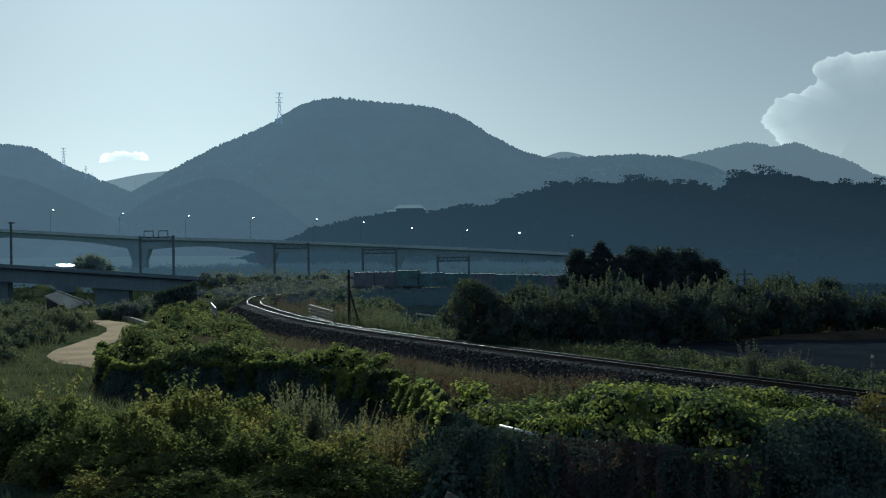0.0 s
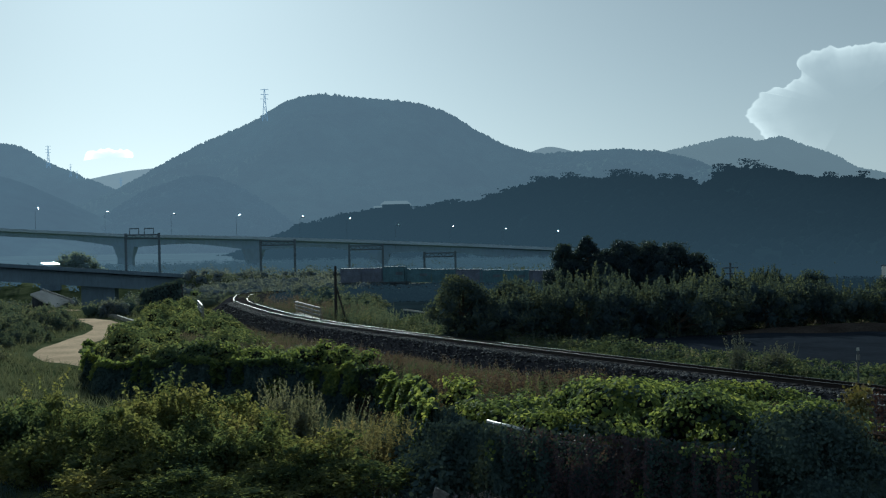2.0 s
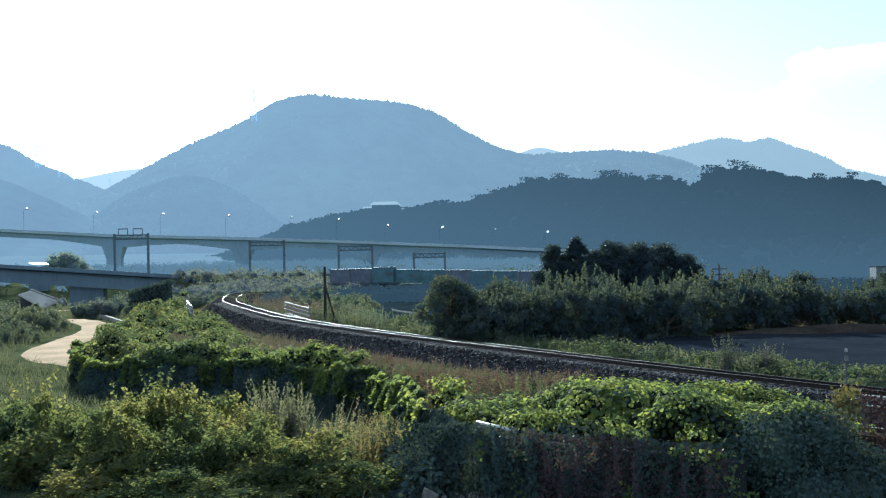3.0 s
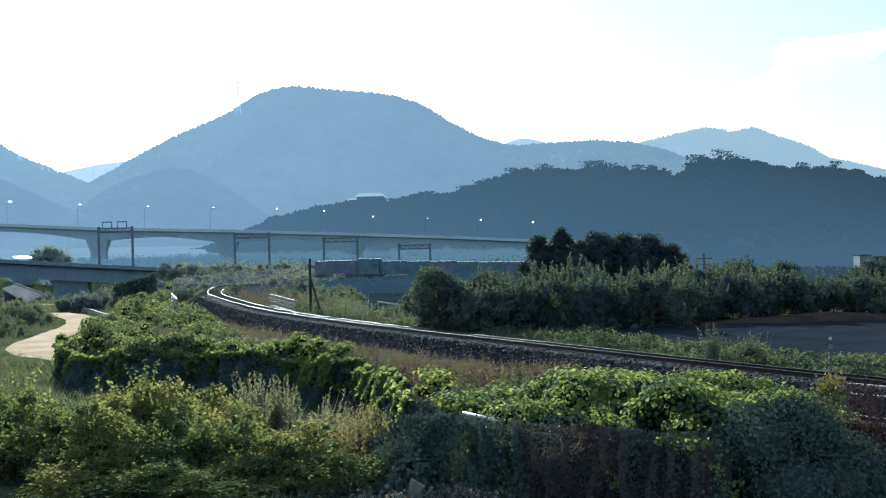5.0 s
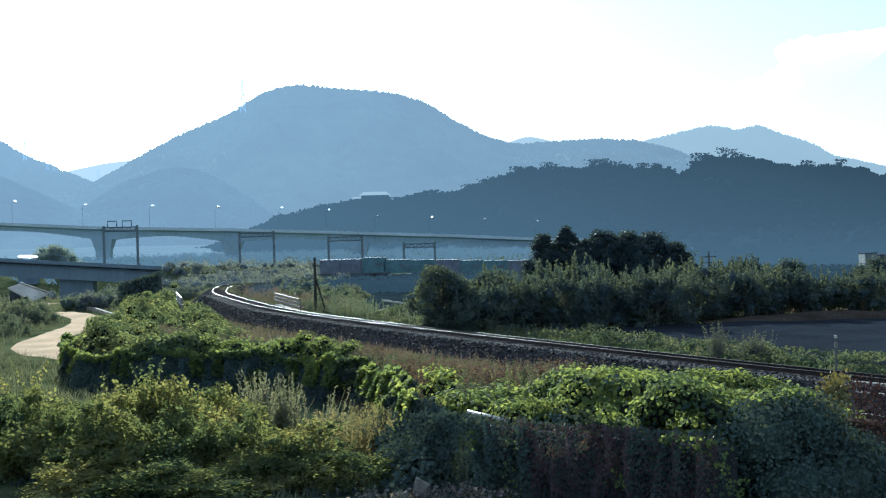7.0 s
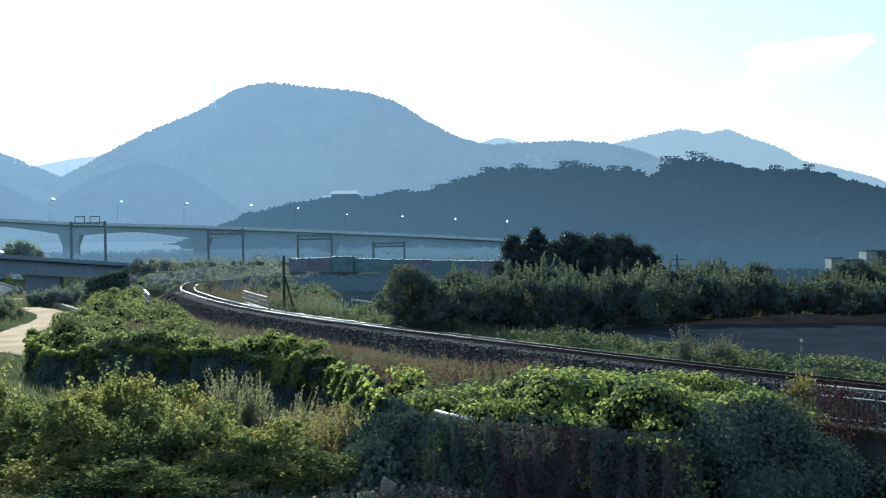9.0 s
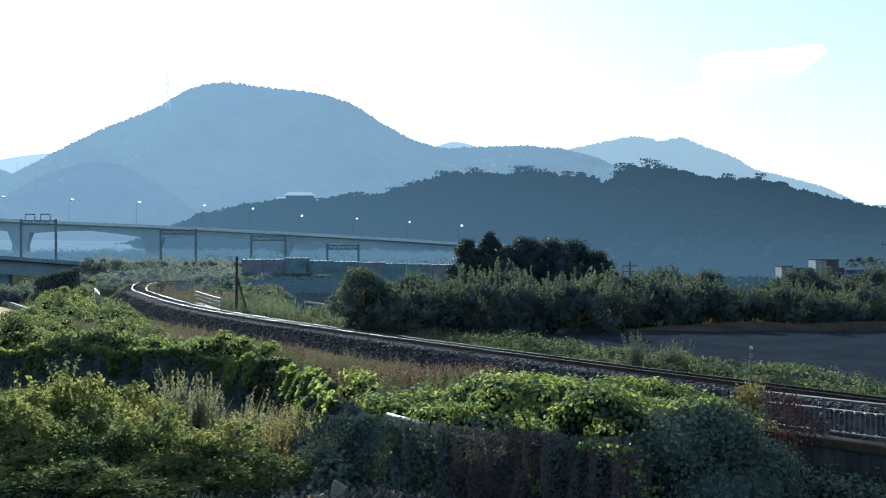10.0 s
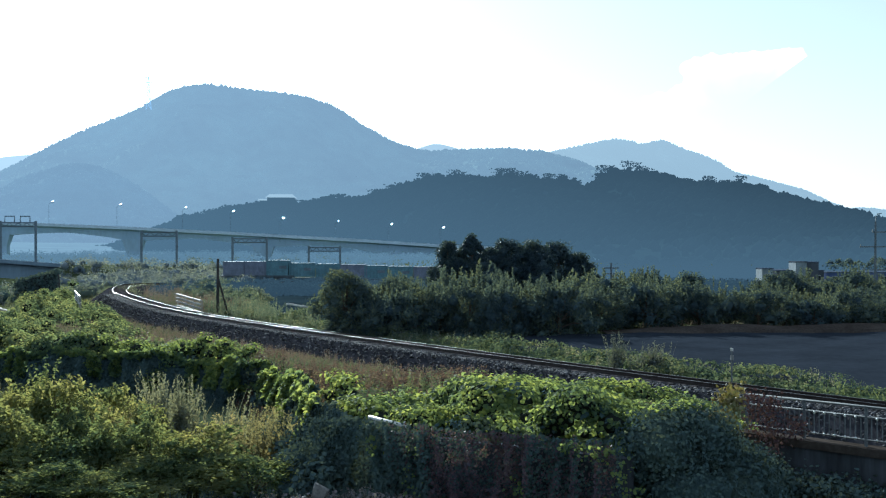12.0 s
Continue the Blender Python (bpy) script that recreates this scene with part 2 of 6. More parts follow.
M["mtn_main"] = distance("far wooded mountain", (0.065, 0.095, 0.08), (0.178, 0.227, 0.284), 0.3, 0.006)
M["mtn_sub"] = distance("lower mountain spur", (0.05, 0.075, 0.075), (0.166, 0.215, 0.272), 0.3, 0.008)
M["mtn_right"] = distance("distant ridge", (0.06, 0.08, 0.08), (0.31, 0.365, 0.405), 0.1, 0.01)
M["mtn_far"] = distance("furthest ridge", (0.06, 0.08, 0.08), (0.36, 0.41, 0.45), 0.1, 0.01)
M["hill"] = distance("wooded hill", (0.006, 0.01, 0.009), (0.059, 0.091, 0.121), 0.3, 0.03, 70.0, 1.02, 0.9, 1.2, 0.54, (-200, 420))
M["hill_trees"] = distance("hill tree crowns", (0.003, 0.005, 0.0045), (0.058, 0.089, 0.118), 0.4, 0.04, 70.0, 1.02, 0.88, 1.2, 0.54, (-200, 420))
# nearer leaves get haze by the same emission
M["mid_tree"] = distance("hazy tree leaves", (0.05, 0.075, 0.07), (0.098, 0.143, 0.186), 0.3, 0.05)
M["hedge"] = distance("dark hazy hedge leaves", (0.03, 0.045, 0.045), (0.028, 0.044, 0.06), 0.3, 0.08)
# haze and sunlight are both put into this leaf colour
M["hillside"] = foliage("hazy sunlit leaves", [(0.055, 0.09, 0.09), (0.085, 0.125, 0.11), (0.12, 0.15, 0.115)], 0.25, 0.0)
M["pylon"] = distance("far pylon steel", (0.2, 0.25, 0.3), (0.22, 0.32, 0.45), 0.1, 0.05)

# ---------------- building blocks ----------------
RNG = np.random.default_rng(7)


class Shape:
    """Collects boxes, tubes and strips into one mesh."""

    def __init__(self):
        self.v, self.f = [], []

    def add(self, v, f):
        k = len(self.v)
        self.v += [tuple(p) for p in v]
        self.f += [tuple(i + k for i in q) for q in f]
        return self

    def box(self, c, s, rz=0.0, taper=1.0):
        """c: middle of the base; s: width, depth, height."""
        co, si = math.cos(rz), math.sin(rz)
        v = []
        for z, k in ((0, 1), (s[2], taper)):
            for x, y in ((-1, -1), (1, -1), (1, 1), (-1, 1)):
                a, b = x * s[0] / 2 * k, y * s[1] / 2 * k
                v.append((c[0] + a * co - b * si, c[1] + a * si + b * co, c[2] + z))
        return self.add(v, [(3, 2, 1, 0), (4, 5, 6, 7), (0, 1, 5, 4), (1, 2, 6, 5), (2, 3, 7, 6), (3, 0, 4, 7)])

    def tube(self, pts, r, n=6):
        pts = [Vector(p) for p in pts]
        rs = list(r) if hasattr(r, "__len__") else [r] * len(pts)
        v, f = [], []
        for i, p in enumerate(pts):
            d = (pts[min(i + 1, len(pts) - 1)] - pts[max(i - 1, 0)]).normalized()
            a = d.cross(Vector((0, 0, 1)) if abs(d.z) < 0.9 else Vector((1, 0, 0))).normalized()
            b = d.cross(a)
            for k in range(n):
                t = 2 * math.pi * k / n
                v.append(p + (a * math.cos(t) + b * math.sin(t)) * rs[i])
        for i in range(len(pts) - 1):
            for k in range(n):
                f.append((i * n + k, i * n + (k + 1) % n, (i + 1) * n + (k + 1) % n, (i + 1) * n + k))
        f += [tuple(range(n))[::-1], tuple(range((len(pts) - 1) * n, len(pts) * n))]
        return self.add(v, f)

    def sweep(self, profile, path, closed=True):
        """A profile of (side, up) pairs along a path of points, upright."""
        n, v, f = len(profile), [], []
        for i, p in enumerate(path):
            a, b = path[max(i - 1, 0)], path[min(i + 1, len(path) - 1)]
            d = Vector((b[0] - a[0], b[1] - a[1], 0)).normalized()
            for s, u in profile:
                v.append((p[0] + d.y * s, p[1] - d.x * s, p[2] + u))
        for i in range(len(path) - 1):
            for k in range(n if closed else n - 1):
                f.append((i * n + k, (i + 1) * n + k, (i + 1) * n + (k + 1) % n, i * n + (k + 1) % n))
        if closed:
            f += [tuple(range(n)), tuple(range((len(path) - 1) * n, len(path) * n))[::-1]]
        return self.add(v, f)


def mesh_of(name, shape):
    me = bpy.data.meshes.new(name)
    me.from_pydata([tuple(p) for p in shape.v], [], shape.f)
    me.validate()
    return me


def array_mesh(name, v, f):
    """A mesh from an array of points and an array of faces with equal corners."""
    me = bpy.data.meshes.new(name)
    n, k = f.shape
    me.vertices.add(len(v))
    me.vertices.foreach_set("co", np.asarray(v, np.float32).ravel())
    me.loops.add(n * k)
    me.loops.foreach_set("vertex_index", f.astype(np.int32).ravel())
    me.polygons.add(n)
    me.polygons.foreach_set("loop_start", np.arange(0, n * k, k, dtype=np.int32))
    me.polygons.foreach_set("loop_total", np.full(n, k, np.int32))
    me.update(calc_edges=True)
    return me


def part(name, shape, material, parent=None, label="", smooth=False):
    me = shape if isinstance(shape, bpy.types.Mesh) else mesh_of(name, shape)
    if not me.materials:
        me.materials.append(material)
    if smooth:
        me.polygons.foreach_set("use_smooth", np.ones(len(me.polygons), bool))
    ob = new(name, me)
    ob.parent = parent
    if label:
        ob["label"] = label
    return ob


def thing(name, label, category, at=(0, 0, 0), rz=0.0, group="", kind=""):
    ob = new(name)
    ob.empty_display_size = 0.2
    ob.matrix_basis = pose(*at, 0, 0, rz)
    return tagged(ob, label, category, group, kind)


def single(name, shape, material, label, category, group="", kind="", smooth=False):
    return tagged(part(name, shape, material, None, "", smooth), label, category, group, kind)


def spline(pts, step):
    """A smooth line through control points, at even steps."""
    p = np.array(pts, float)
    p = np.vstack([2 * p[0] - p[1], p, 2 * p[-1] - p[-2]])
    out = []
    for i in range(1, len(p) - 2):
        t = np.linspace(0, 1, 40, endpoint=False)[:, None]
        a, b, c, d = p[i - 1:i + 3]
        out.append(0.5 * (2 * b + (c - a) * t + (2 * a - 5 * b + 4 * c - d) * t ** 2 + (3 * b - a - 3 * c + d) * t ** 3))
    out = np.vstack(out + [p[-2:-1]])
    s = np.concatenate([[0], np.cumsum(np.linalg.norm(np.diff(out[:, :2], axis=0), axis=1))])
    q = np.arange(0, s[-1], step)
    return np.stack([np.interp(q, s, out[:, k]) for k in range(out.shape[1])], 1)


_grid = np.random.default_rng(11).random((256, 256))


def lumps(x, y, size):
    """Smooth noise from 0 to 1, in plan."""
    u, w = np.asarray(x, float) / size, np.asarray(y, float) / size
    i, j = np.floor(u).astype(int), np.floor(w).astype(int)
    a, b = u - i, w - j
    a, b = a * a * (3 - 2 * a), b * b * (3 - 2 * b)
    g = lambda p, q: _grid[p % 256, q % 256]
    return (g(i, j) * (1 - a) + g(i + 1, j) * a) * (1 - b) + (g(i, j + 1) * (1 - a) + g(i + 1, j + 1) * a) * b


def smooth01(v, a, b):
    t = np.clip((np.asarray(v, float) - a) / (b - a), 0, 1)
    return t * t * (3 - 2 * t)


# ---------------- the lie of the land ----------------
TRACK = spline([(46, -8), (30.4, 19.7), (14.8, 46.1), (6.4, 61.0), (-6.4, 85.2), (-15, 104.9), (-23.2, 130.8), (-25.9, 141.8), (-27.8, 154),
                (-28.3, 163), (-27.3, 172), (-23, 186), (-14, 200), (-2, 210), (12, 214), (70, 215)], 0.65)
RAIL_TOP = 1.6 - 1.0 * smooth01(TRACK[:, 1], 158, 205)
BANK = np.array([(0.2, 36.2), (6.6, 30.9), (7.4, 31.6), (9.8, 34.6), (12.2, 38.5), (15, 46), (6, 62), (-6, 86), (-15, 106), (-23, 131), (-28, 150), (-31, 140), (-30.5, 124),
                 (-27.5, 104), (-24.2, 84), (-21.2, 72.5), (-18.2, 67), (-12, 65), (-5.0, 60), (-2.2, 52), (-0.9, 42)])
ROAD = spline([(-22.6, 83.6), (-28.0, 89.6), (-32.2, 97.2), (-33.8, 106), (-34.6, 115), (-36.8, 128), (-40.6, 138.5), (-46, 147)], 1.0)

FRONT = spline([(-27.5, 104), (-24.2, 84), (-21.2, 72.5), (-18.2, 67), (-12, 65), (-5.0, 60), (-2.2, 52), (-0.9, 42), (0.2, 36.2), (6.6, 30.9)], 0.8)


def line_gap(x, y, line):
    """Distance in plan to a line of points, and the nearest point's number."""
    x, y = np.atleast_1d(np.asarray(x, float)), np.atleast_1d(np.asarray(y, float))
    best, which = np.full(x.shape, 1e9), np.zeros(x.shape, int)
    for i in range(0, len(line), 2):
        d = (x - line[i, 0]) ** 2 + (y - line[i, 1]) ** 2
        m = d < best
        best[m], which[m] = d[m], i
    return np.sqrt(best), which


def inside_gap(x, y, poly):
    """Signed distance to a polygon's edge, positive inside."""
    x, y = np.atleast_1d(np.asarray(x, float)), np.atleast_1d(np.asarray(y, float))
    best, odd = np.full(x.shape, 1e9), np.zeros(x.shape, bool)
    for (ax, ay), (bx, by) in zip(poly, np.roll(poly, -1, 0)):
        ex, ey = bx - ax, by - ay
        t = np.clip(((x - ax) * ex + (y - ay) * ey) / (ex * ex + ey * ey), 0, 1)
        best = np.minimum(best, np.hypot(x - ax - t * ex, y - ay - t * ey))
        odd ^= ((ay > y) != (by > y)) & (x < ex * (y - ay) / (ey if ey else 1e-9) + ax)
    return np.where(odd, best, -best)


def ground(x, y):
    x, y = np.atleast_1d(np.asarray(x, float)), np.atleast_1d(np.asarray(y, float))
    r = np.hypot(x, y)
    side = smooth01(x - np.interp(y, TRACK[:270, 1], TRACK[:270, 0]), -3, 5)
    low = -0.6 * smooth01(y, 36, 52) - 5.2 * smooth01(y, 165, 262) * (1 - smooth01(y, 304, 330)) * smooth01(-x, 45, 75)
    high = 1.1 * smooth01(y, 8, 26) - 1.6 * smooth01(y, 120, 230)
    z = low * (1 - side) + high * side
    z = z + 5.3 * (1 - smooth01(r, 4, 19))
    bank = inside_gap(x, y, BANK)
    d, k = line_gap(x, y, TRACK)
    top = 0.45 + 0.4 * smooth01(d, 5, 9) + 0.75 * smooth01(56 - y, 0, 12)
    z = np.where(bank > -0.9, np.maximum(z, -0.7 + (top + 0.7) * smooth01(bank, -0.9, 0.6)), z)
    z = np.maximum(z, RAIL_TOP[k] - 0.42 - np.maximum(0, d - 1.7) / 1.5)
    main = np.hypot((y - 300) * 0.9, 0)
    ramp = np.interp(x, [-66, -52, -20, 80], [1.6, 1.3, 0.4, 0.0])
    z = np.where(x > -66, np.maximum(z, ramp - np.maximum(0, main - 8) / 2.0), z)
    return z + (lumps(x, y, 3.1) - 0.5) * 0.16 * np.clip(r / 40, 0, 1) + (lumps(x + 50, y, 0.9) - 0.5) * 0.06


# ---------------- leaves and plants ----------------
HEART = (np.array([(0, 0, 0), (0.3, 0.45, 0.1), (0.72, 0.34, 0.06), (1, 0, -0.1), (0.72, -0.34, 0.06), (0.3, -0.45, 0.1)]), np.array([(0, 1, 2), (0, 2, 3), (0, 3, 4), (0, 4, 5)]))
OVAL = (np.array([(0, 0, 0), (0.5, 0.26, 0.06), (1, 0, -0.05), (0.5, -0.26, 0.06)]), np.array([(0, 1, 2), (0, 2, 3)]))
STEM = (np.array([(0, -0.005, 0), (0, 0.005, 0), (0.6, 0.004, 0.0), (1, 0, 0.02), (0.6, -0.004, 0.0)]), np.array([(0, 1, 2), (0, 2, 4), (4, 2, 3)]))
BLADE = (np.array([(0, -0.03, 0), (0, 0.03, 0), (0.6, 0.022, 0.03), (1, 0, 0.14), (0.6, -0.022, 0.03)]), np.array([(0, 1, 2), (0, 2, 4), (4, 2, 3)]))


def unit(a):
    return a / np.maximum(np.linalg.norm(a, axis=1, keepdims=True), 1e-9)


def leaf_arrays(at, face, size, kind=OVAL, scatter=0.8, along=None, rng=RNG):
    """Leaves at points: face is the side they turn to, along the way they grow."""
    n = len(at)
    nrm = unit(np.asarray(face, float) + scatter * rng.normal(size=(n, 3)))
    a = rng.normal(size=(n, 3)) if along is None else np.asarray(along, float) + 0.25 * rng.normal(size=(n, 3))
    a = unit(a - (a * nrm).sum(1, keepdims=True) * nrm) if along is None else unit(a)
    b = unit(np.cross(nrm, a))
    nrm = np.cross(a, b)
    s = size * rng.uniform(0.6, 1.25, n)
    t, f = kind
    v = at[:, None] + s[:, None, None] * (t[None, :, 0:1] * a[:, None] + t[None, :, 1:2] * b[:, None] + t[None, :, 2:3] * nrm[:, None])
    faces = (f[None] + (np.arange(n) * len(t))[:, None, None]).reshape(-1, 3)
    return v.reshape(-1, 3), faces


def join_arrays(pieces):
    v, f, k = [], [], 0
    for a, b in pieces:
        v.append(a)
        f.append(b + k)
        k += len(a)
    return np.concatenate(v), np.concatenate(f)


def crown_points(clumps, per, rng):
    """Points with outward sides on a set of leafy clumps (x, y, z, radius)."""
    c = np.repeat(np.array(clumps), per, 0)
    d = unit(rng.normal(size=(len(c), 3)))
    rad = c[:, 3:4] * rng.uniform(0.55, 1.08, (len(c), 1))
    p = c[:, :3] + d * rad * np.array([1, 1, 0.85])
    return p, d


def tree(name, label, category, height, width, leaf, mat, seed, clumps=26, per=110, stem=0.16, low=0.2, spiky=0.0, group="", shape=OVAL):
    """A tree on its own: a tapered trunk with limbs, and a crown of clumps of leaves."""
    rng = np.random.default_rng(seed)
    root = thing(name, label, category, group=group)
    top = height * 0.7
    wood = Shape().tube([(0, 0, -0.3), (0.03 * width, 0, top * 0.4), (0.05 * width, 0.03 * width, top)], [stem, stem * 0.7, stem * 0.25], 7)
    cl = []
    for i in range(clumps):
        u = rng.random()
        z = height * (low + (0.93 - low) * u)
        reach = width / 2 * math.sqrt(max(0.08, 1 - abs(2 * (z / height - low) / (1 - low) - 0.85) ** 2.2)) * rng.uniform(0.35, 0.95)
        t = rng.uniform(0, 2 * math.pi)
        rad = width * rng.uniform(0.1, 0.19)
        cl.append((reach * math.cos(t), reach * math.sin(t), z - rad * 0.4, rad))
        if i % 3 == 0:
            h = z * rng.uniform(0.3, 0.6)
            wood.tube([(0.03 * width, 0, h), (reach * 0.5 * math.cos(t), reach * 0.5 * math.sin(t), (h + z) / 2), cl[-1][:3]], [stem * 0.45, stem * 0.3, stem * 0.1], 5)
    part("trunk", wood, M["bark"], root)
    p, d = crown_points(cl, per, rng)
    pieces = [leaf_arrays(p, d + np.array([0, 0, 0.5]), leaf, shape, 0.7, rng=rng)]
    if spiky:
        for i in range(int(clumps * 1.6)):
            x, y, z, r = cl[i % clumps]
            n = 26
            t = np.linspace(0, 1, n)[:, None]
            lean = rng.normal(size=3) * 0.18
            way = unit(np.array([[lean[0], lean[1], 1.0]]))
            off = np.array([x, y, z + r * 0.5]) + np.append(rng.normal(size=2) * r * 0.6, 0)
            pieces.append(leaf_arrays(off + way * t * spiky * rng.uniform(0.6, 1.3), rng.normal(size=(n, 3)), leaf * 0.9, shape, 0.5, along=np.tile(way + [0, 0, 0.2], (n, 1)) + rng.normal(size=(n, 3)) * 0.5, rng=rng))
    # added solid lumps inside the crown block light through it
    c_ = np.array(cl)
    pieces.append(lump_arrays(c_[:, :3], c_[:, 3] * 0.48, 0.85, 0.4, rng))
    v, f = join_arrays(pieces)
    part("crown", array_mesh("crown", v, f), M[mat], root)
    return root


def bush(name, label, height, width, leaf, mat, seed, clumps=14, per=150, group="", shape=OVAL, sprouts=10):
    """A shrub: many stems from one base, clumps of leaves, and shoots above them."""
    rng = np.random.default_rng(seed)
    root = thing(name, label, "shrub", group=group)
    cl, wood = [], Shape()
    for i in range(clumps):
        t, q = rng.uniform(0, 2 * math.pi), math.sqrt(rng.random()) * width * 0.42
        z = height * rng.uniform(0.15, 0.85) * (1 - 0.35 * (q / (width * 0.42)) ** 2)
        cl.append((q * math.cos(t), q * math.sin(t), z, width * rng.uniform(0.12, 0.2)))
        wood.tube([(0.05 * math.cos(t), 0.05 * math.sin(t), -0.2), (q * 0.5 * math.cos(t), q * 0.5 * math.sin(t), z * 0.6), cl[-1][:3]], [0.025, 0.018, 0.008], 4)
    part("branching_stem", wood, M["bark"], root)
    p, d = crown_points(cl, per, rng)
    pieces = [leaf_arrays(p, d + np.array([0, 0, 0.5]), leaf, shape, 0.8, rng=rng)]
    for i in range(sprouts):
        x, y, z, r = cl[rng.integers(clumps)]
        n = 30
        t = np.linspace(0, 1, n)[:, None]
        way = unit(np.array([[rng.normal() * 0.3, rng.normal() * 0.3, 1.0]]))
        pieces.append(leaf_arrays(np.array([x, y, z]) + way * t * height * rng.uniform(0.25, 0.5), rng.normal(size=(n, 3)) + [0, 0, 0.6], leaf, shape, 0.5, rng=rng))
    # solid lumps added within the foliage keep its inside dark
    c_ = np.array(cl)
    pieces.append(lump_arrays(c_[:, :3], c_[:, 3] * 0.34, 0.85, 0.4, rng))
    v, f = join_arrays(pieces)
    part("foliage", array_mesh("foliage", v, f), M[mat], root)
    return root


def spread(count, x0, x1, y0, y1, keep, rng=RNG):
    """Points strewn over a stretch of ground where keep(x, y) gives their chance."""
    x, y = rng.uniform(x0, x1, count), rng.uniform(y0, y1, count)
    m = rng.random(count) < keep(x, y)
    return x[m], y[m]


def tufts(name, label, x, y, height, mat, blades=7, tall=0.35, category="grass"):
    """Tufts of upright blades on the ground, one mesh."""
    n = len(x)
    h = height * (0.6 + 0.8 * lumps(x, y, 1.7)) * RNG.uniform(0.7, 1.3, n)
    x, y, h = np.repeat(x, blades), np.repeat(y, blades), np.repeat(h, blades)
    x, y = x + RNG.normal(size=len(x)) * 0.09, y + RNG.normal(size=len(x)) * 0.09
    p = np.stack([x, y, ground(x, y) - 0.03], 1)
    up = np.stack([RNG.normal(size=len(x)) * tall, RNG.normal(size=len(x)) * tall, np.ones(len(x))], 1)
    v, f = leaf_arrays(p, RNG.normal(size=(len(x), 3)), h, BLADE, 0.2, along=up)
    return tagged(part(name, array_mesh(name, v, f), M[mat]), label, category, kind="stuff")


def weeds(name, label, x, y, height, mat, leaf, per=22, category="weeds", lift=0.55):
    """Upright leafy stems, one mesh."""
    n = len(x)
    h = height * RNG.uniform(0.6, 1.2, n)
    lean = RNG.normal(size=(n, 2)) * 0.14
    t = np.tile(np.linspace(0.12, 1, per), n)
    i = np.repeat(np.arange(n), per)
    p = np.stack([x[i] + lean[i, 0] * h[i] * t, y[i] + lean[i, 1] * h[i] * t, ground(x, y)[i] + h[i] * t], 1)
    out = RNG.normal(size=(len(i), 3)) * [1, 1, 0.4] + [0, 0, lift]
    v, f = leaf_arrays(p, RNG.normal(size=(len(i), 3)) + [0, 0, 1], leaf * (1.25 - 0.75 * t), OVAL, 0.4, along=out)
    stem = np.stack([x, y, ground(x, y) - 0.05], 1)
    w, g = leaf_arrays(stem, RNG.normal(size=(n, 3)), h, STEM, 0.1, along=np.column_stack([lean, np.ones(n)]))
    v, f = join_arrays([(v, f), (w, g)])
    return tagged(part(name, array_mesh(name, v, f), M[mat]), label, category, kind="stuff")


# ---------------- ground, road, field ----------------
def draped(name, xs, ys, lift, material, tuck=0.0):
    """A sheet laid on the land over a grid of places."""
    gx, gy = xs, ys
    z = ground(gx.ravel(), gy.ravel()).reshape(gx.shape) + lift
    for edge in (np.s_[0], np.s_[-1], np.s_[:, 0], np.s_[:, -1]):
        z[edge] -= tuck
    v = np.stack([gx, gy, z], -1).reshape(-1, 3)
    a, b = gx.shape
    i = (np.arange(a - 1)[:, None] * b + np.arange(b - 1)[None]).ravel()
    f = np.stack([i, i + 1, i + b + 1, i + b], 1)
    return part(name, array_mesh(name, v, f), material, smooth=True)


rings = np.concatenate([[-0.3, 0.8, 1.6, 2.3], np.geomspace(3.0, 4700, 330)])
fan = np.concatenate([np.linspace(-180, -30, 26)[:-1], np.linspace(-30, 30, 301), np.linspace(30, 180, 26)[1:]])
tagged(draped("ground", rings[:, None] * np.sin(np.radians(fan))[None], rings[:, None] * np.cos(np.radians(fan))[None], 0.0, M["ground"]),
       "rough green meadow ground with bare soil patches", "ground", kind="structure")


def ribbon(name, line, half, lift, material, across=7):
    d = np.gradient(line[:, :2], axis=0)
    d /= np.linalg.norm(d, axis=1, keepdims=True)
    s = np.linspace(-1, 1, across)[None] * half
    return draped(name, line[:, :1] + d[:, 1:] * s, line[:, 1:2] - d[:, :1] * s, lift, material, 0.3)


tagged(ribbon("dirt_road", ROAD, 2.15, 0.1, M["road"]), "pale winding dirt road between overgrown verges", "road", kind="structure")
fx, fy = np.meshgrid(np.linspace(8, 75, 130), np.linspace(0, 1, 40))
field_near = np.interp(fx, TRACK[:130, 0][::-1], TRACK[:130, 1][::-1]) + 11.5
tagged(draped("ploughed_field", fx, np.maximum(field_near, 20) + fy * (80.5 - np.maximum(field_near, 20)), 0.07, M["field"], 0.15), "bare grey-brown ploughed field beside the track", "field", kind="structure")
fx, fy = np.meshgrid(np.linspace(-9, 40, 80), np.linspace(96, 192, 90))
tagged(draped("fallow_field", fx, fy, 0.12, M["fallow"], 0.3), "fallow field below the far railway, darkened for shade and haze", "field", kind="structure")
bx, by = np.meshgrid(np.linspace(16, 75, 120), np.linspace(-1, 1, 9))
berm = draped("earth_berm", bx, 80.8 + by * 1.6, 0.0, M["berm"])
for p in berm.data.vertices:
    p.co.z += 0.12 - 0.4 * (abs(p.co.y - 80.8) > 1.5) + 0.42 * max(0, 1 - abs(p.co.y - 80.8) / 1.6) * float(smooth01(p.co.x, 16, 24)) * (0.5 + 0.8 * float(lumps(p.co.x, 3.0, 4.0)))
tagged(berm, "low brown earth bank under the orchard trees", "earth bank", kind="structure")

lot = spline([(-60.5, 167), (-57.5, 169.5), (-53.5, 173)], 1.0)
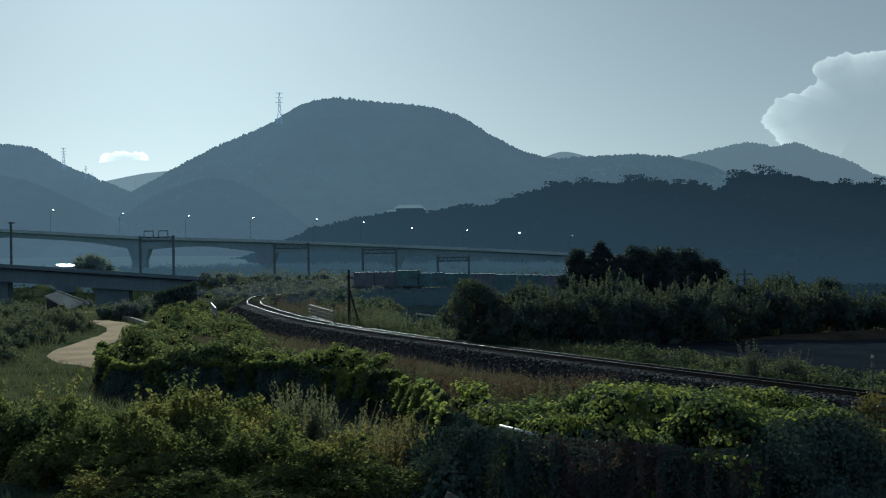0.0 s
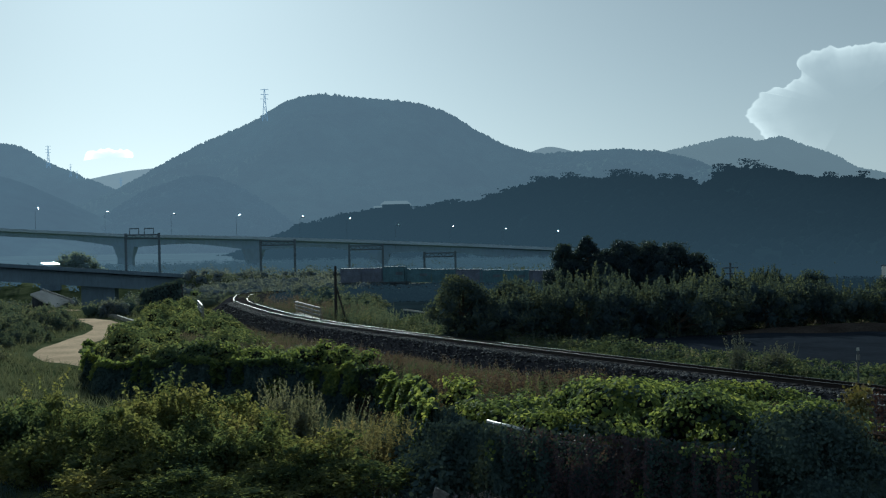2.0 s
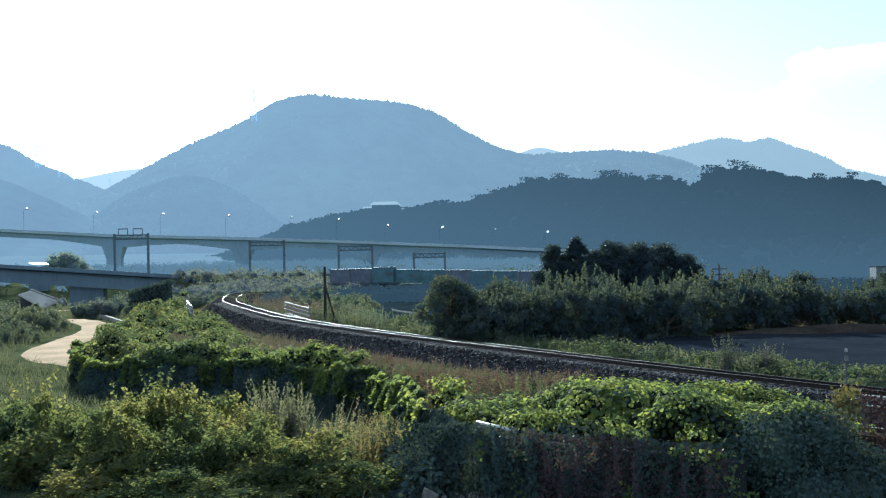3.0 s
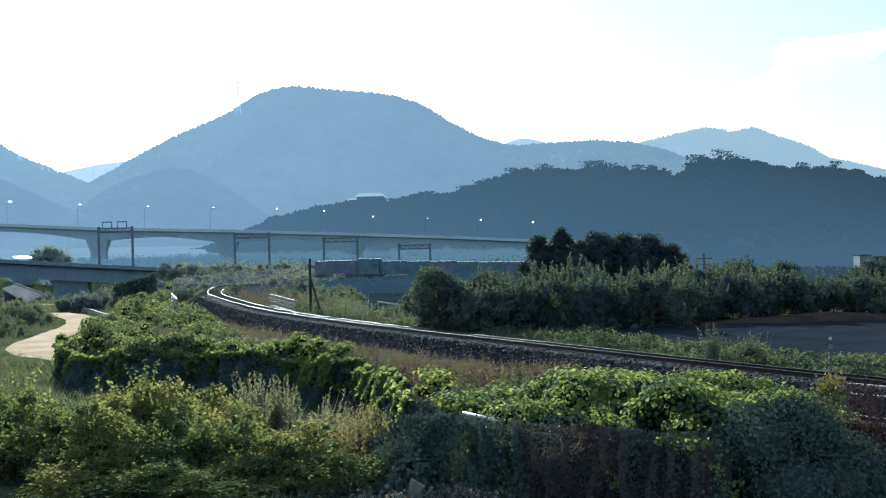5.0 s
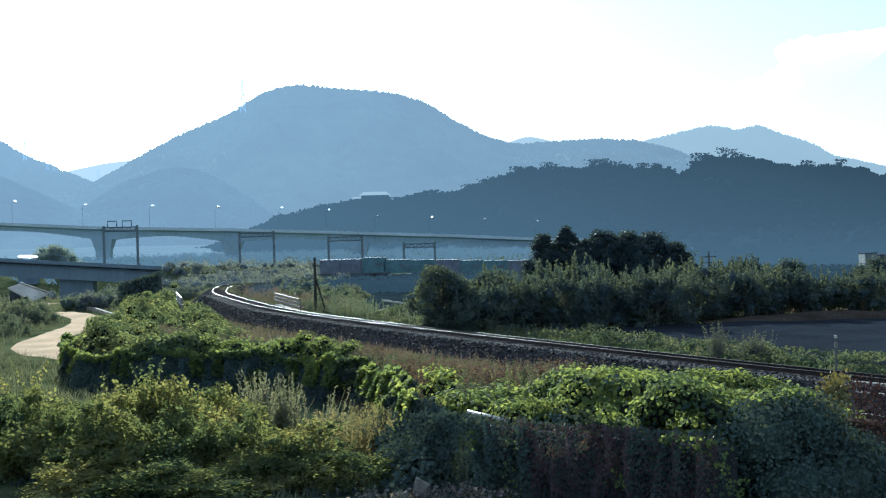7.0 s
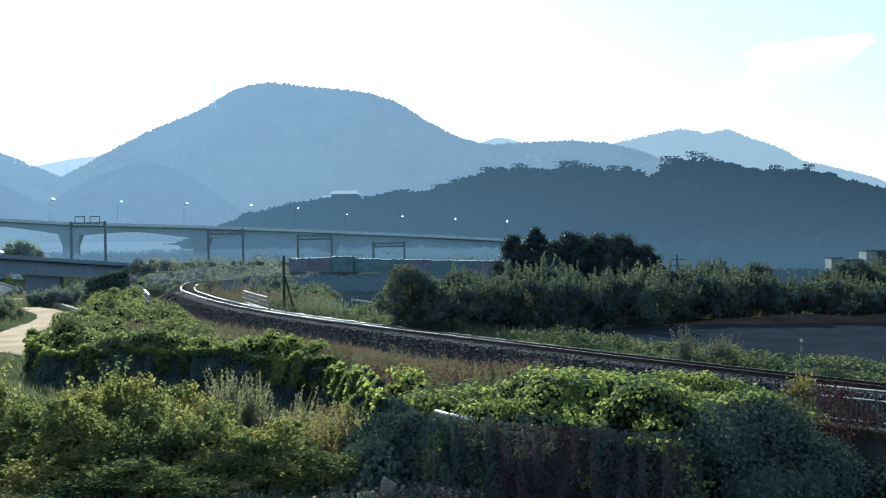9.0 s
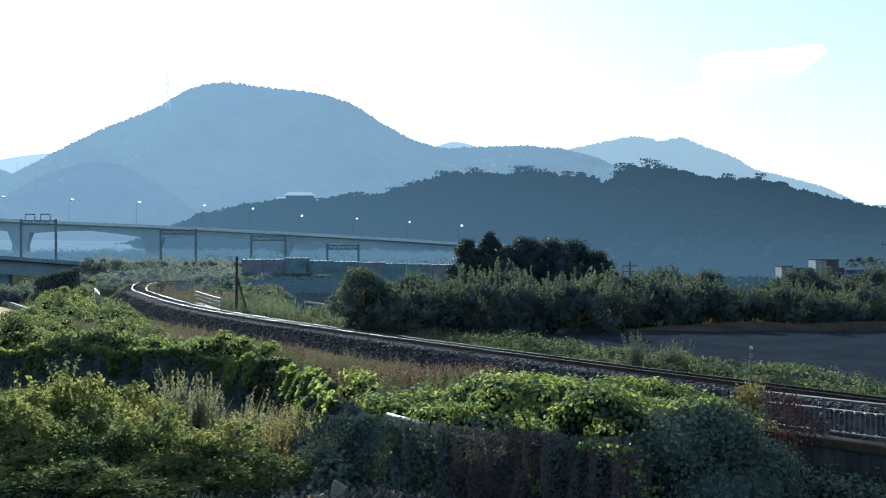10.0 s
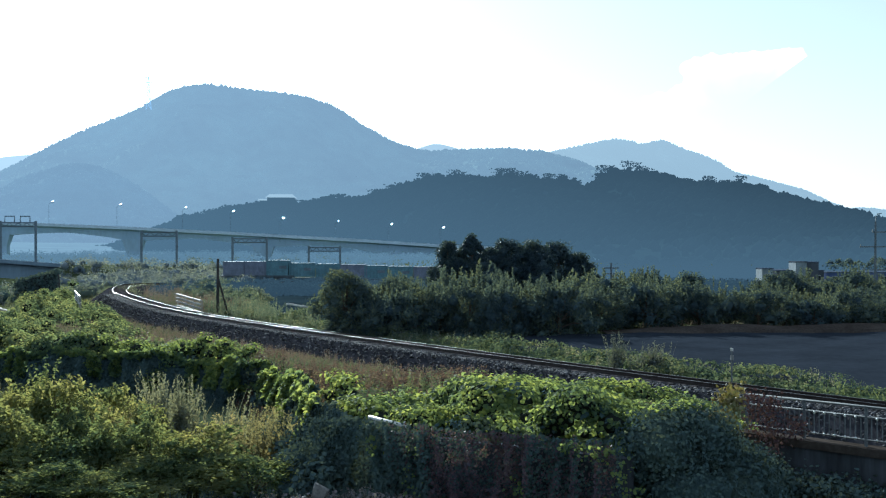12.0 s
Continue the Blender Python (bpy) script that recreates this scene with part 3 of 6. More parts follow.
tagged(ribbon("gravel_lot", lot, 3.0, 0.1, M["road"]), "pale bare gravel patch below the viaduct", "lot", kind="structure")

# ---------------- river and the near side ----------------
single("river", Shape().add([(-190, 258, -5.62), (-100, 258, -5.62), (-96, 292, -5.62), (-190, 294, -5.62)], [(0, 1, 2, 3)]), M["water"], "shining river water in the lowland", "river", kind="structure")

# ---------------- railway ----------------
bal = np.stack([TRACK[:, 0], TRACK[:, 1], RAIL_TOP - 0.2], 1)
single("ballast", Shape().sweep([(-3.3, -1.15), (-1.7, 0), (1.7, 0), (3.3, -1.15)], [tuple(p) for p in bal], False), M["ballast"], "dark grey ballast bed of a single railway line", "ballast", kind="structure")

track = thing("railway_track", "single curving railway track with polished steel rails", "railway track")
tan = np.gradient(TRACK[:, :2], axis=0)
tan /= np.linalg.norm(tan, axis=1, keepdims=True)
for s in (-0.7525, 0.7525):
    line = np.stack([TRACK[:, 0] + tan[:, 1] * s, TRACK[:, 1] - tan[:, 0] * s, RAIL_TOP + (0.06 if s < 0 else -0.05)], 1)
    rail = part("rail", Shape().sweep([(-0.07, -0.172), (0.07, -0.172), (0.02, -0.14), (0.014, -0.045), (0.036, -0.04), (0.036, -0.009), (-0.036, -0.009), (-0.036, -0.04), (-0.014, -0.045), (-0.02, -0.14)], [tuple(p) for p in line]), M["rail_web"], track)
    part("rail_head", Shape().sweep([(-0.03, -0.0085), (0.03, -0.0085), (0.02, 0.0), (-0.02, 0.0)], [tuple(p) for p in line]), M["rail"], rail, "shiny worn rail head", True)
sleeper = mesh_of("sleeper", Shape().box((0, 0, 0), (2.5, 0.25, 0.16), 0, 0.92))
sleeper.materials.append(M["sleeper"])
for i in range(30, 300):
    ob = new("sleeper", sleeper)
    ob.parent = track
    ob.matrix_basis = Matrix.Translation((TRACK[i, 0], TRACK[i, 1], RAIL_TOP[i] - 0.34)) @ Matrix.Rotation(math.atan2(-tan[i, 0], tan[i, 1]), 4, "Z")

# loose stones on the ballast shoulder
ICO = bmesh.new()
bmesh.ops.create_icosphere(ICO, subdivisions=1, radius=1)
ICO_V, ICO_F = np.array([v.co for v in ICO.verts]), np.array([[v.index for v in f.verts] for f in ICO.faces])
ICO.free()


def lump_arrays(at, size, flat=0.8, rough=0.3, rng=RNG):
    n = len(at)
    v = ICO_V[None] * (1 + rough * rng.uniform(-1, 1, (n, len(ICO_V), 1))) * np.asarray(size).reshape(n, 1, -1) * np.array([1, 1, flat])
    t = rng.uniform(0, 6.28, n)
    c, s = np.cos(t)[:, None], np.sin(t)[:, None]
    v = np.stack([v[..., 0] * c - v[..., 1] * s, v[..., 0] * s + v[..., 1] * c, v[..., 2]], -1) + at[:, None]
    return v.reshape(-1, 3), (ICO_F[None] + (np.arange(n) * len(ICO_V))[:, None, None]).reshape(-1, 3)


k = RNG.integers(60, 250, 14000)
s = -np.abs(RNG.normal(size=14000)) * 1.1 - 0.9
s = np.clip(s, -3.3, 0)
stx, sty = TRACK[k, 0] + tan[k, 1] * s + RNG.normal(size=14000) * 0.25, TRACK[k, 1] - tan[k, 0] * s + RNG.normal(size=14000) * 0.25
stz = RAIL_TOP[k] - 0.19 - np.maximum(0, -s - 1.7) * 0.72
v, f = lump_arrays(np.stack([stx, sty, stz], 1), RNG.uniform(0.035, 0.085, 14000))
tagged(part("ballast_stones", array_mesh("ballast_stones", v, f), M["stone"]), "loose crushed stones on the ballast shoulder", "ballast stones", kind="stuff")

# siding for the freight train, falling gently towards the orchard
tz = lambda x: 0.02 - 0.034 * min(max(x + 16, 0), 34)
side_line = [(-34 + 2.0 * i, 224.64 - 0.02 * i, tz(-34 + 2.0 * i) + 0.02) for i in range(67)]
siding = thing("siding_track", "straight far railway track under the freight train", "railway track")
part("ballast_bed", Shape().sweep([(-3.0, -1.5), (-1.7, -0.25), (1.7, -0.25), (3.0, -1.5)], side_line, False), M["ballast"], siding)
for o in (-0.75, 0.75):
    part("rail", Shape().sweep([(-0.035, -0.2), (0.035, -0.2), (0.035, 0), (-0.035, 0)], [(x, y - o, z) for x, y, z in side_line]), M["rail"], siding)


def freight(at, boxes):
    """A flat wagon with its containers."""
    w = thing("flat_wagon", "dark low flat wagon carrying containers on the far track", "wagon", at, -0.6, "freight train wagons")
    part("deck", Shape().box((0, 0, 0.75), (12.7, 2.6, 0.3)).box((0, 0, 0.5), (9, 0.4, 0.25)), M["wagon"], w)
    for dx in (-4.6, 4.6):
        b = part("bogie", Shape().box((dx, 0, 0.35), (2.6, 2.0, 0.35)), M["wagon"], w)
        for e in (-0.9, 0.9):
            for sy in (-0.8, 0.8):
                part("wheel", Shape().tube([(dx + e, sy - 0.06, 0.42), (dx + e, sy + 0.06, 0.42)], 0.42, 12), M["wagon"], b)
    for x, length, mat, tall in boxes:
        c = thing("container", "ribbed steel freight container with haze put into its paint colour", "container", (at[0] + x, at[1], tz(at[0] + x) + 1.06), -0.6, "freight containers")
        n = int(length / 0.28)
        ring = [(-length / 2 + 0.1 + 0.28 * i, -1.17 + 0.05 * (i % 2)) for i in range(n)]
        ring = ring + [(-a, -b) for a, b in ring]
        m_ = len(ring)
        body = Shape().add([(a, b, z) for z in (0.08, tall - 0.08) for a, b in ring],
                           [(i, (i + 1) % m_, m_ + (i + 1) % m_, m_ + i) for i in range(m_)] + [tuple(range(m_))[::-1], tuple(range(m_, 2 * m_))])
        part("shell", body, M[mat], c)
        for side in (-1.17, 1.17):
            fr = Shape()
            for z in (0.0, tall - 0.14):
                fr.box((0, side, z), (length, 0.1, 0.14))
            for e in (-length / 2 + 0.07, length / 2 - 0.07):
                fr.box((e, side, 0), (0.14, 0.12, tall))
            part("side_frame", fr, M[mat], c)
        if mat == "green_box":
            part("marking_plate", Shape().box((length * 0.2, -1.25, tall * 0.45), (length * 0.3, 0.02, tall * 0.2)), M["grey_box"], c, "pale painted marking")
        part("roof_panel", Shape().box((0, 0, tall - 0.08), (length - 0.05, 2.25, 0.07)), M["galv"], c, "pale sunlit roof")


for i in range(4):
    x = -16.9 + 12.9 * i
    first, second = (("brick_red", "green_box"), ("green_box", "brick_red"), ("green_box", "brick_red"), ("green_box", "grey_box"))[i]
    boxes = [(-4.25, 3.66, first, 2.45), (-0.5, 3.66, first, 2.45), (3.5, 4.1, second, 2.75)] if i == 0 else [(-5.1, 4.2, first, 2.4), (-0.75, 4.2, first, 2.4), (3.8, 4.6, second, 2.45)]
    freight((x, 225.0 - 0.01 * (x + 70), tz(x)), boxes)

# ---------------- bridge railing, walls ----------------
RAIL_A, RAIL_B = Vector((11.5, 36.45, 1.5)), Vector((19.6, 25.9, 1.5))
along = (RAIL_B - RAIL_A)
span_len = along.length
along.normalize()
turn = math.atan2(along.y, along.x)
abut = Shape()
mid = (RAIL_A + RAIL_B) / 2
abut.box((mid.x, mid.y, -1.0), (span_len + 0.6, 0.5, 2.22), turn)
single("abutment_wall", abut, M["dark_concrete"], "streaked concrete side wall darkened for shade under the railway railing", "wall", kind="structure")
single("wall_coping", Shape().box((mid.x, mid.y, 1.22), (span_len + 0.6, 0.66, 0.22), turn), M["berm"], "rust-stained concrete darkened for shade edge beam below the railing", "edge beam", kind="structure")
railing = thing("bridge_railing", "galvanised steel railing with close upright bars beside the track", "railing")
for z, r in ((1.02, 0.035), (0.74, 0.03), (0.12, 0.03)):
    part("horizontal_rail", Shape().tube([RAIL_A + Vector((0, 0, z)), RAIL_B + Vector((0, 0, z))], r, 8), M["rail_paint"], railing, smooth=True)
n_bar = int(span_len / 0.16)
for i in range(n_bar + 1):
    p = RAIL_A + along * (i * 0.16)
    if i % 12 == 0:
        part("post", Shape().box((p.x, p.y, p.z - 0.06), (0.07, 0.07, 1.1), turn), M["rail_paint"], railing)
    else:
        part("bar", Shape().tube([p + Vector((0, 0, 0.12)), p + Vector((0, 0, 0.74))], 0.02, 5), M["rail_paint"], railing)

# added metal beads stand for the glints along the railing
ball = Shape().add([(math.cos(a) * math.cos(e) * 0.04, math.sin(a) * math.cos(e) * 0.04, math.sin(e) * 0.04) for e in (-1.2, -0.4, 0.4, 1.2) for a in np.linspace(0, 2 * math.pi, 8, endpoint=False)],
                   [(r * 8 + k, r * 8 + (k + 1) % 8, r * 8 + 8 + (k + 1) % 8, r * 8 + 8 + k) for r in range(3) for k in range(8)] + [tuple(range(8))[::-1], tuple(range(24, 32))])
bead_mesh = mesh_of("glint_bead", ball)
bead_mesh.materials.append(M["chrome"])
for i in range(12, n_bar, 2):
    for z in (0.72, 0.14):
        p = RAIL_A + along * (i * 0.16) + Vector((-0.02, -0.045, z))
        if i % 12:
            part("glint_bead", bead_mesh, M["chrome"], railing, "bright bead for a glint on the railing").matrix_basis = pose(p.x, p.y, p.z)

WALL_A, WALL_B = Vector((0.35, 35.6, 0)), Vector((6.7, 30.4, 0))
wd = (WALL_B - WALL_A).normalized()
wt = math.atan2(wd.y, wd.x)
wm = (WALL_A + WALL_B) / 2
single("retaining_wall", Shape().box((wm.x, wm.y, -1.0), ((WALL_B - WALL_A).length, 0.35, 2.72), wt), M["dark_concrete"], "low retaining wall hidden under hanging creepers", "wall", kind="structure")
hr = thing("handrail", "pale steel pipe handrail on top of the wall", "handrail")
pa, pb = Vector((0.39, 35.7, 2.06)), Vector((1.5, 34.9, 1.88))
part("pipe", Shape().tube([pa, pb], 0.052, 10), M["pipe"], hr, smooth=True)
part("wire", Shape().tube([pb + wd * (6.2 * i / 12) + Vector((0, 0, -0.12 * math.sin(math.pi * i / 12) - 0.02 * i)) for i in range(13)], 0.014, 5), M["net"], hr)
for q in (0.25, 1.3):
    b = WALL_A + wd * q
    part("post", Shape().tube([(b.x, b.y - 0.05, 1.7), (b.x, b.y - 0.08, 2.05)], 0.03, 6), M["galv"], hr)


# ---------------- vines ----------------
dd = lambda x, y: line_gap(x, y, TRACK)[0]
right_of = lambda x, y: (x - np.interp(y, TRACK[:300, 1], TRACK[:300, 0])) > 0


# strip of withered weeds between the ballast and the vines
DRY_STRIP = np.array([(-6.8, 66), (-4.5, 69), (1.6, 58.5), (4.6, 52), (5.6, 47.5), (4.0, 43.0), (2.2, 41.6), (-0.4, 43.6), (-3.0, 51.0)])


def vine_top(x, y):
    """Height of the vine mat over the bank."""
    b = inside_gap(x, y, BANK)
    edge = np.exp(-((b - 0.8) / 1.0) ** 2)
    hump = 0.05 + 1.6 * lumps(x * 0.6, y * 1.25, 2.0) ** 1.8 * (0.45 + 0.55 * lumps(x + 9, y, 6.0)) + 0.35 * lumps(x, y, 0.9) + 0.45 * smooth01(lumps(x + 3, y + 17, 2.9), 0.4, 0.75)
    return ground(x, y) - 0.08 + 1.12 * hump * (0.6 + 0.7 * edge) * (1 - 0.55 * smooth01(4.2 - x, 0, 2.2) * smooth01(54 - y, 0, 6)) * (1 - 0.5 * smooth01(x, 5.5, 7.5) * smooth01(43 - y, 0, 4))


def vine_mat(name, label, x, y, leaf, mat, dense=42, small=0.22, large=0.62, sink=0.12, heart=False):
    """Heaps of large leaves lying over the bank, one mesh."""
    z = vine_top(x, y) - sink
    r = RNG.uniform(small, large, len(x)) * (0.6 + 0.8 * lumps(x, y, 3.3))
    k = np.maximum(10, (dense * (r / 0.4) ** 2)).astype(int)
    i = np.repeat(np.arange(len(x)), k)
    d = RNG.normal(size=(len(i), 3))
    d[:, 2] = np.abs(d[:, 2]) - 0.35
    d = unit(d)
    p = np.stack([x, y, z - 0.1], 1)[i] + d * (r[i] * RNG.uniform(0.75, 1.1, len(i)))[:, None] * [1.15, 1.15, 0.8]
    v, f = leaf_arrays(p, d + [0, 0, 0.55], leaf, HEART, 0.35)
    if heart:
        # added solid lumps stop sunlight from passing through the heaps
        core = lump_arrays(np.stack([x, y, z - 0.16], 1), r * 0.62, 0.7, 0.2)
        part_of = array_mesh("vine_core", *core)
        tagged(part("vine_core", part_of, M["vine_heart"]), "added dark core lumps that block light under the kudzu", "vines", kind="stuff")
    return tagged(part(name, array_mesh(name, v, f), M[mat]), label, "vines", kind="stuff")


def vine_chance(x, y):
    b = inside_gap(x, y, BANK)
    d, _ = line_gap(x, y, TRACK)
    lane = smooth01(d, 3.2 + 1.5 * lumps(x, y, 4.0), 5.5)
    dry = smooth01(lumps(x + 31, y - 7, 7.0), 0.35, 0.6)
    near_edge = 1 - smooth01(line_gap(x, y, FRONT)[0], 2.2, 3.8)
    full = np.maximum(smooth01(x + (47 - y) * 0.6, 1.5, 4.0), smooth01(y, 90, 97))
    front = (x > -0.4) & (y < 36.5) & (b < 0.15)
    q = (x - WALL_A.x) * wd.x + (y - WALL_A.y) * wd.y
    pipe = (np.abs(q - 0.6) < 1.5) & (np.abs((x - WALL_A.x) * wd.y - (y - WALL_A.y) * wd.x) < 1.3)
    brown = smooth01(inside_gap(x, y, DRY_STRIP) + 1.2 * (lumps(x, y, 1.7) - 0.5), -0.3, 0.5)
    return np.clip((b > -0.7) * lane * ~front * ~pipe * (1 - 0.93 * brown) * (1 - 0.88 * smooth01(x, 6.6, 7.6) * (y < 38.5)) * np.clip(near_edge * (0.6 + 0.4 * dry) + full + 0.12 * dry, 0, 1), 0, 1)


x, y = spread(5200, -24, 12, 29, 68, lambda x, y: vine_chance(x, y) * (0.06 + 0.94 * smooth01(lumps(x * 0.6, y * 1.25, 2.0), 0.3, 0.5)))
vine_mat("kudzu_vines", "sunlit kudzu vines covering the railway bank", x, y, 0.135, "kudzu", 72, 0.22, 0.66, heart=True)
x, y = spread(2600, -24, 12, 29, 68, vine_chance)
vine_mat("under_vines", "shaded leaves low under the kudzu", x, y, 0.15, "vine_shade", 30, 0.2, 0.45, 0.45)
x, y = spread(5200, -33, -2, 66, 140, lambda x, y: vine_chance(x, y) * (0.15 + 0.85 * smooth01(lumps(x + 5, y + 3, 2.4), 0.3, 0.55)))
vine_mat("kudzu_vines", "kudzu vines over the far end of the bank", x, y, 0.17, "kudzu_far", 54, 0.3, 0.75, heart=True)
x, y = spread(30000, -14, 40, 20, 100, lambda x, y: right_of(x, y) * (dd(x, y) > 3.0) * (dd(x, y) < 5.2 + 2.5 * lumps(x, y, 5)) * (0.45 + smooth01(lumps(x, y, 2.2), 0.3, 0.6)))
vine_mat("verge_vines", "low leafy vines along the far side of the track", x, y, 0.13, "verge_leaf", 34, 0.16, 0.4)

# the bank's steep front, hung with leaves darkened in colour for its shade
k = (FRONT[:, 1] > 35.5) & (FRONT[:, 1] < 80)
edge_line = FRONT[k]
ed = np.gradient(edge_line, axis=0)
ed /= np.linalg.norm(ed, axis=1, keepdims=True)
n = 90000
i = RNG.integers(0, len(edge_line) - 1, n)
t = RNG.random(n)[:, None]
e = edge_line[i] * (1 - t) + edge_line[i + 1] * t
nor = np.stack([ed[i, 1], -ed[i, 0]], 1)
nor = nor * np.where(inside_gap(e[:, 0] + nor[:, 0], e[:, 1] + nor[:, 1], BANK) > 0, -1.0, 1.0)[:, None]
u = RNG.random(n)
out = 0.95 - 0.5 * u + 0.9 * (lumps(e[:, 0] * 2 + e[:, 1], u * 2.0 + e[:, 1], 1.1) - 0.4) + 0.1 * RNG.random(n)
low = ground(e[:, 0] + nor[:, 0] * 1.6, e[:, 1] + nor[:, 1] * 1.6)
high = ground(e[:, 0] - nor[:, 0], e[:, 1] - nor[:, 1]) + 0.25 + 0.5 * lumps(e[:, 0] * 1.3, e[:, 1] * 1.3, 1.1)
p = np.column_stack([e + nor * out[:, None], low + (high - low) * u])
v, f = leaf_arrays(p, np.column_stack([nor, 0.45 + 0 * u]), 0.11 * (1 + 0.012 * (e[:, 1] - 36)), HEART, 0.6)
tagged(part("bank_curtain", array_mesh("bank_curtain", v, f), M["vine_shade"]), "dark curtain of vine leaves on the bank's shaded front", "vines", kind="stuff")
# leaves picked as lit take the brighter kudzu colour
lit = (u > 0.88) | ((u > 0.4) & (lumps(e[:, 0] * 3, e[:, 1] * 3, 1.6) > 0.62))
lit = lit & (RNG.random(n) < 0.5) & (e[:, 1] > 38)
v, f = leaf_arrays(p[lit] + np.column_stack([nor[lit] * 0.16, 0.08 + 0 * u[lit]]), np.column_stack([nor[lit] * 0.5, 0.8 + 0 * u[lit]]), 0.165 * (1 + 0.012 * (e[lit, 1] - 36)), HEART, 0.5)
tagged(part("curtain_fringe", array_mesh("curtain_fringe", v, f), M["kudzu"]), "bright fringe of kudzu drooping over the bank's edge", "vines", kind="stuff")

# hanging creepers on the wall, and the dark leafy mound beside it
def wall_leaves(name, label, n, leaf, mat, low, high, thick, start, end):
    q, up = RNG.uniform(start, end, n), RNG.uniform(low, high, n)
    out = 0.15 + thick * lumps(q * 4, up * 0.9, 1.3) + 0.12 * RNG.random(n)
    keep = RNG.random(n) < smooth01(q, start - 0.3, start + 1.6) * (0.15 + 1.1 * lumps(q + 40 + thick * 9, up * 0.35, 0.7))
    q, up, out = q[keep], up[keep], out[keep]
    p = np.stack([WALL_A.x + wd.x * q + wd.y * out, WALL_A.y + wd.y * q - wd.x * out, up], 1)
    v, f = leaf_arrays(p, np.tile([wd.y, -wd.x, 0.5], (len(q), 1)), leaf, HEART, 0.55)
    tagged(part(name, array_mesh(name, v, f), M[mat]), label, "creeper", kind="stuff")


wall_leaves("wall_vines", "dark green creepers hanging down the wall", 20000, 0.085, "vine_shade", -0.5, 2.1, 0.8, -1.6, 8.3)
wall_leaves("wall_creeper", "brown drying creepers hanging from the wall's top", 13000, 0.066, "creeper", 0.1, 2.12, 0.95, 1.0, 8.1)
wall_leaves("wall_vines", "shaded ivy over the wall's left part", 10000, 0.1, "vine_shade", -0.5, 2.05, 1.1, -2.2, 2.8)

# strands of vine that hang over the wall's edge
def strand(q, top, length, leaf=0.13, n=70):
    t = RNG.random(n)
    p = np.stack([WALL_A.x + wd.x * q + wd.y * 0.9 + 0.14 * RNG.normal(size=n), WALL_A.y + wd.y * q - wd.x * 0.9 + 0.14 * RNG.normal(size=n), top - length * t], 1)
    return leaf_arrays(p, np.tile([wd.y, -wd.x, 0.6], (n, 1)), leaf, HEART, 0.5)


strands = [strand(8.45, 2.1, 1.4, 0.1, 60), strand(8.75, 1.2, 0.8, 0.1, 40), strand(0.9, 1.75, 0.5, 0.14, 20), strand(5.6, 1.1, 0.5, 0.1, 22), strand(2.2, 1.6, 1.7, 0.09, 50)]
strands += [strand(q, 2.1, h, 0.11, 22) for q, h in ((6.9, 0.25), (7.3, 0.35), (7.7, 0.4), (7.9, 0.4))]
tagged(part("hanging_strands", array_mesh("hanging_strands", *join_arrays(strands)), M["kudzu"]), "bright strands of vine hanging over the wall", "vines", kind="stuff")

mound = [(7.7, 31.1, 1.85, 1.15), (8.5, 31.5, 2.05, 1.05), (8.9, 32.1, 1.7, 0.95), (8.3, 30.6, 0.6, 1.3), (9.5, 31.6, 0.5, 1.3), (9.8, 32.6, 0.95, 1.0), (6.9, 31.6, 1.2, 0.9), (10.5, 33.2, 0.3, 1.15), (10.9, 33.9, 0.5, 0.9)]
p, d = crown_points(mound, 5600, RNG)
p = p + 0.12 * RNG.normal(size=p.shape)
# mound split into a sunlit top colour and a shade colour
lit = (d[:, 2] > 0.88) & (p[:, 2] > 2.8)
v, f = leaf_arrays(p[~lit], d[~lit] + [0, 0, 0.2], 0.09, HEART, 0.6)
core = lump_arrays(np.array([m[:3] for m in mound]), np.array([m[3] * 0.84 for m in mound]), 0.85, 0.1)
tagged(part("vine_mound", array_mesh("vine_mound", *join_arrays([(v, f), core])), M["vine_shade"]), "dense mound of vine leaves in the shade colour", "vines", kind="stuff")
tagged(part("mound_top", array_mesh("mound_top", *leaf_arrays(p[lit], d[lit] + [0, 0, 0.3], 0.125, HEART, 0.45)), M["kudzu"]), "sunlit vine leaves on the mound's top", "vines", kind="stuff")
foot = [(-1.5, 38.6, 0.5, 0.75), (-1.9, 37.2, 0.3, 0.65), (-1.3, 36.2, 0.45, 0.8), (-0.9, 35.2, 0.4, 0.7), (-1.9, 40.2, 0.4, 0.7), (-2.4, 42.0, 0.4, 0.75), (-1.6, 35.0, 0.0, 0.6)]
p, d = crown_points(foot, 700, RNG)
v, f = leaf_arrays(p + 0.12 * RNG.normal(size=p.shape), d + [0, 0, 0.3], 0.14, HEART, 0.6)
tagged(part("foot_vines", array_mesh("foot_vines", v, f), M["vine_shade"]), "shade-dark vine leaves heaped at the wall's foot", "vines", kind="stuff")
base = [(RAIL_A + along * q + Vector((along.y, -along.x, 0)) * w_) for q in np.arange(0.6, 9.0, 0.7) for w_ in (0.8, 1.7)]
p, d = crown_points([(b.x, b.y, float(ground(b.x, b.y)[0]) + 0.15, 0.6) for b in base], 420, RNG)
v, f = leaf_arrays(p + 0.12 * RNG.normal(size=p.shape), d + [0, 0, 0.3], 0.12, HEART, 0.6)
tagged(part("foot_vines", array_mesh("foot_vines", v, f), M["vine_shade"]), "shade-dark vine leaves along the concrete side wall's foot", "vines", kind="stuff")
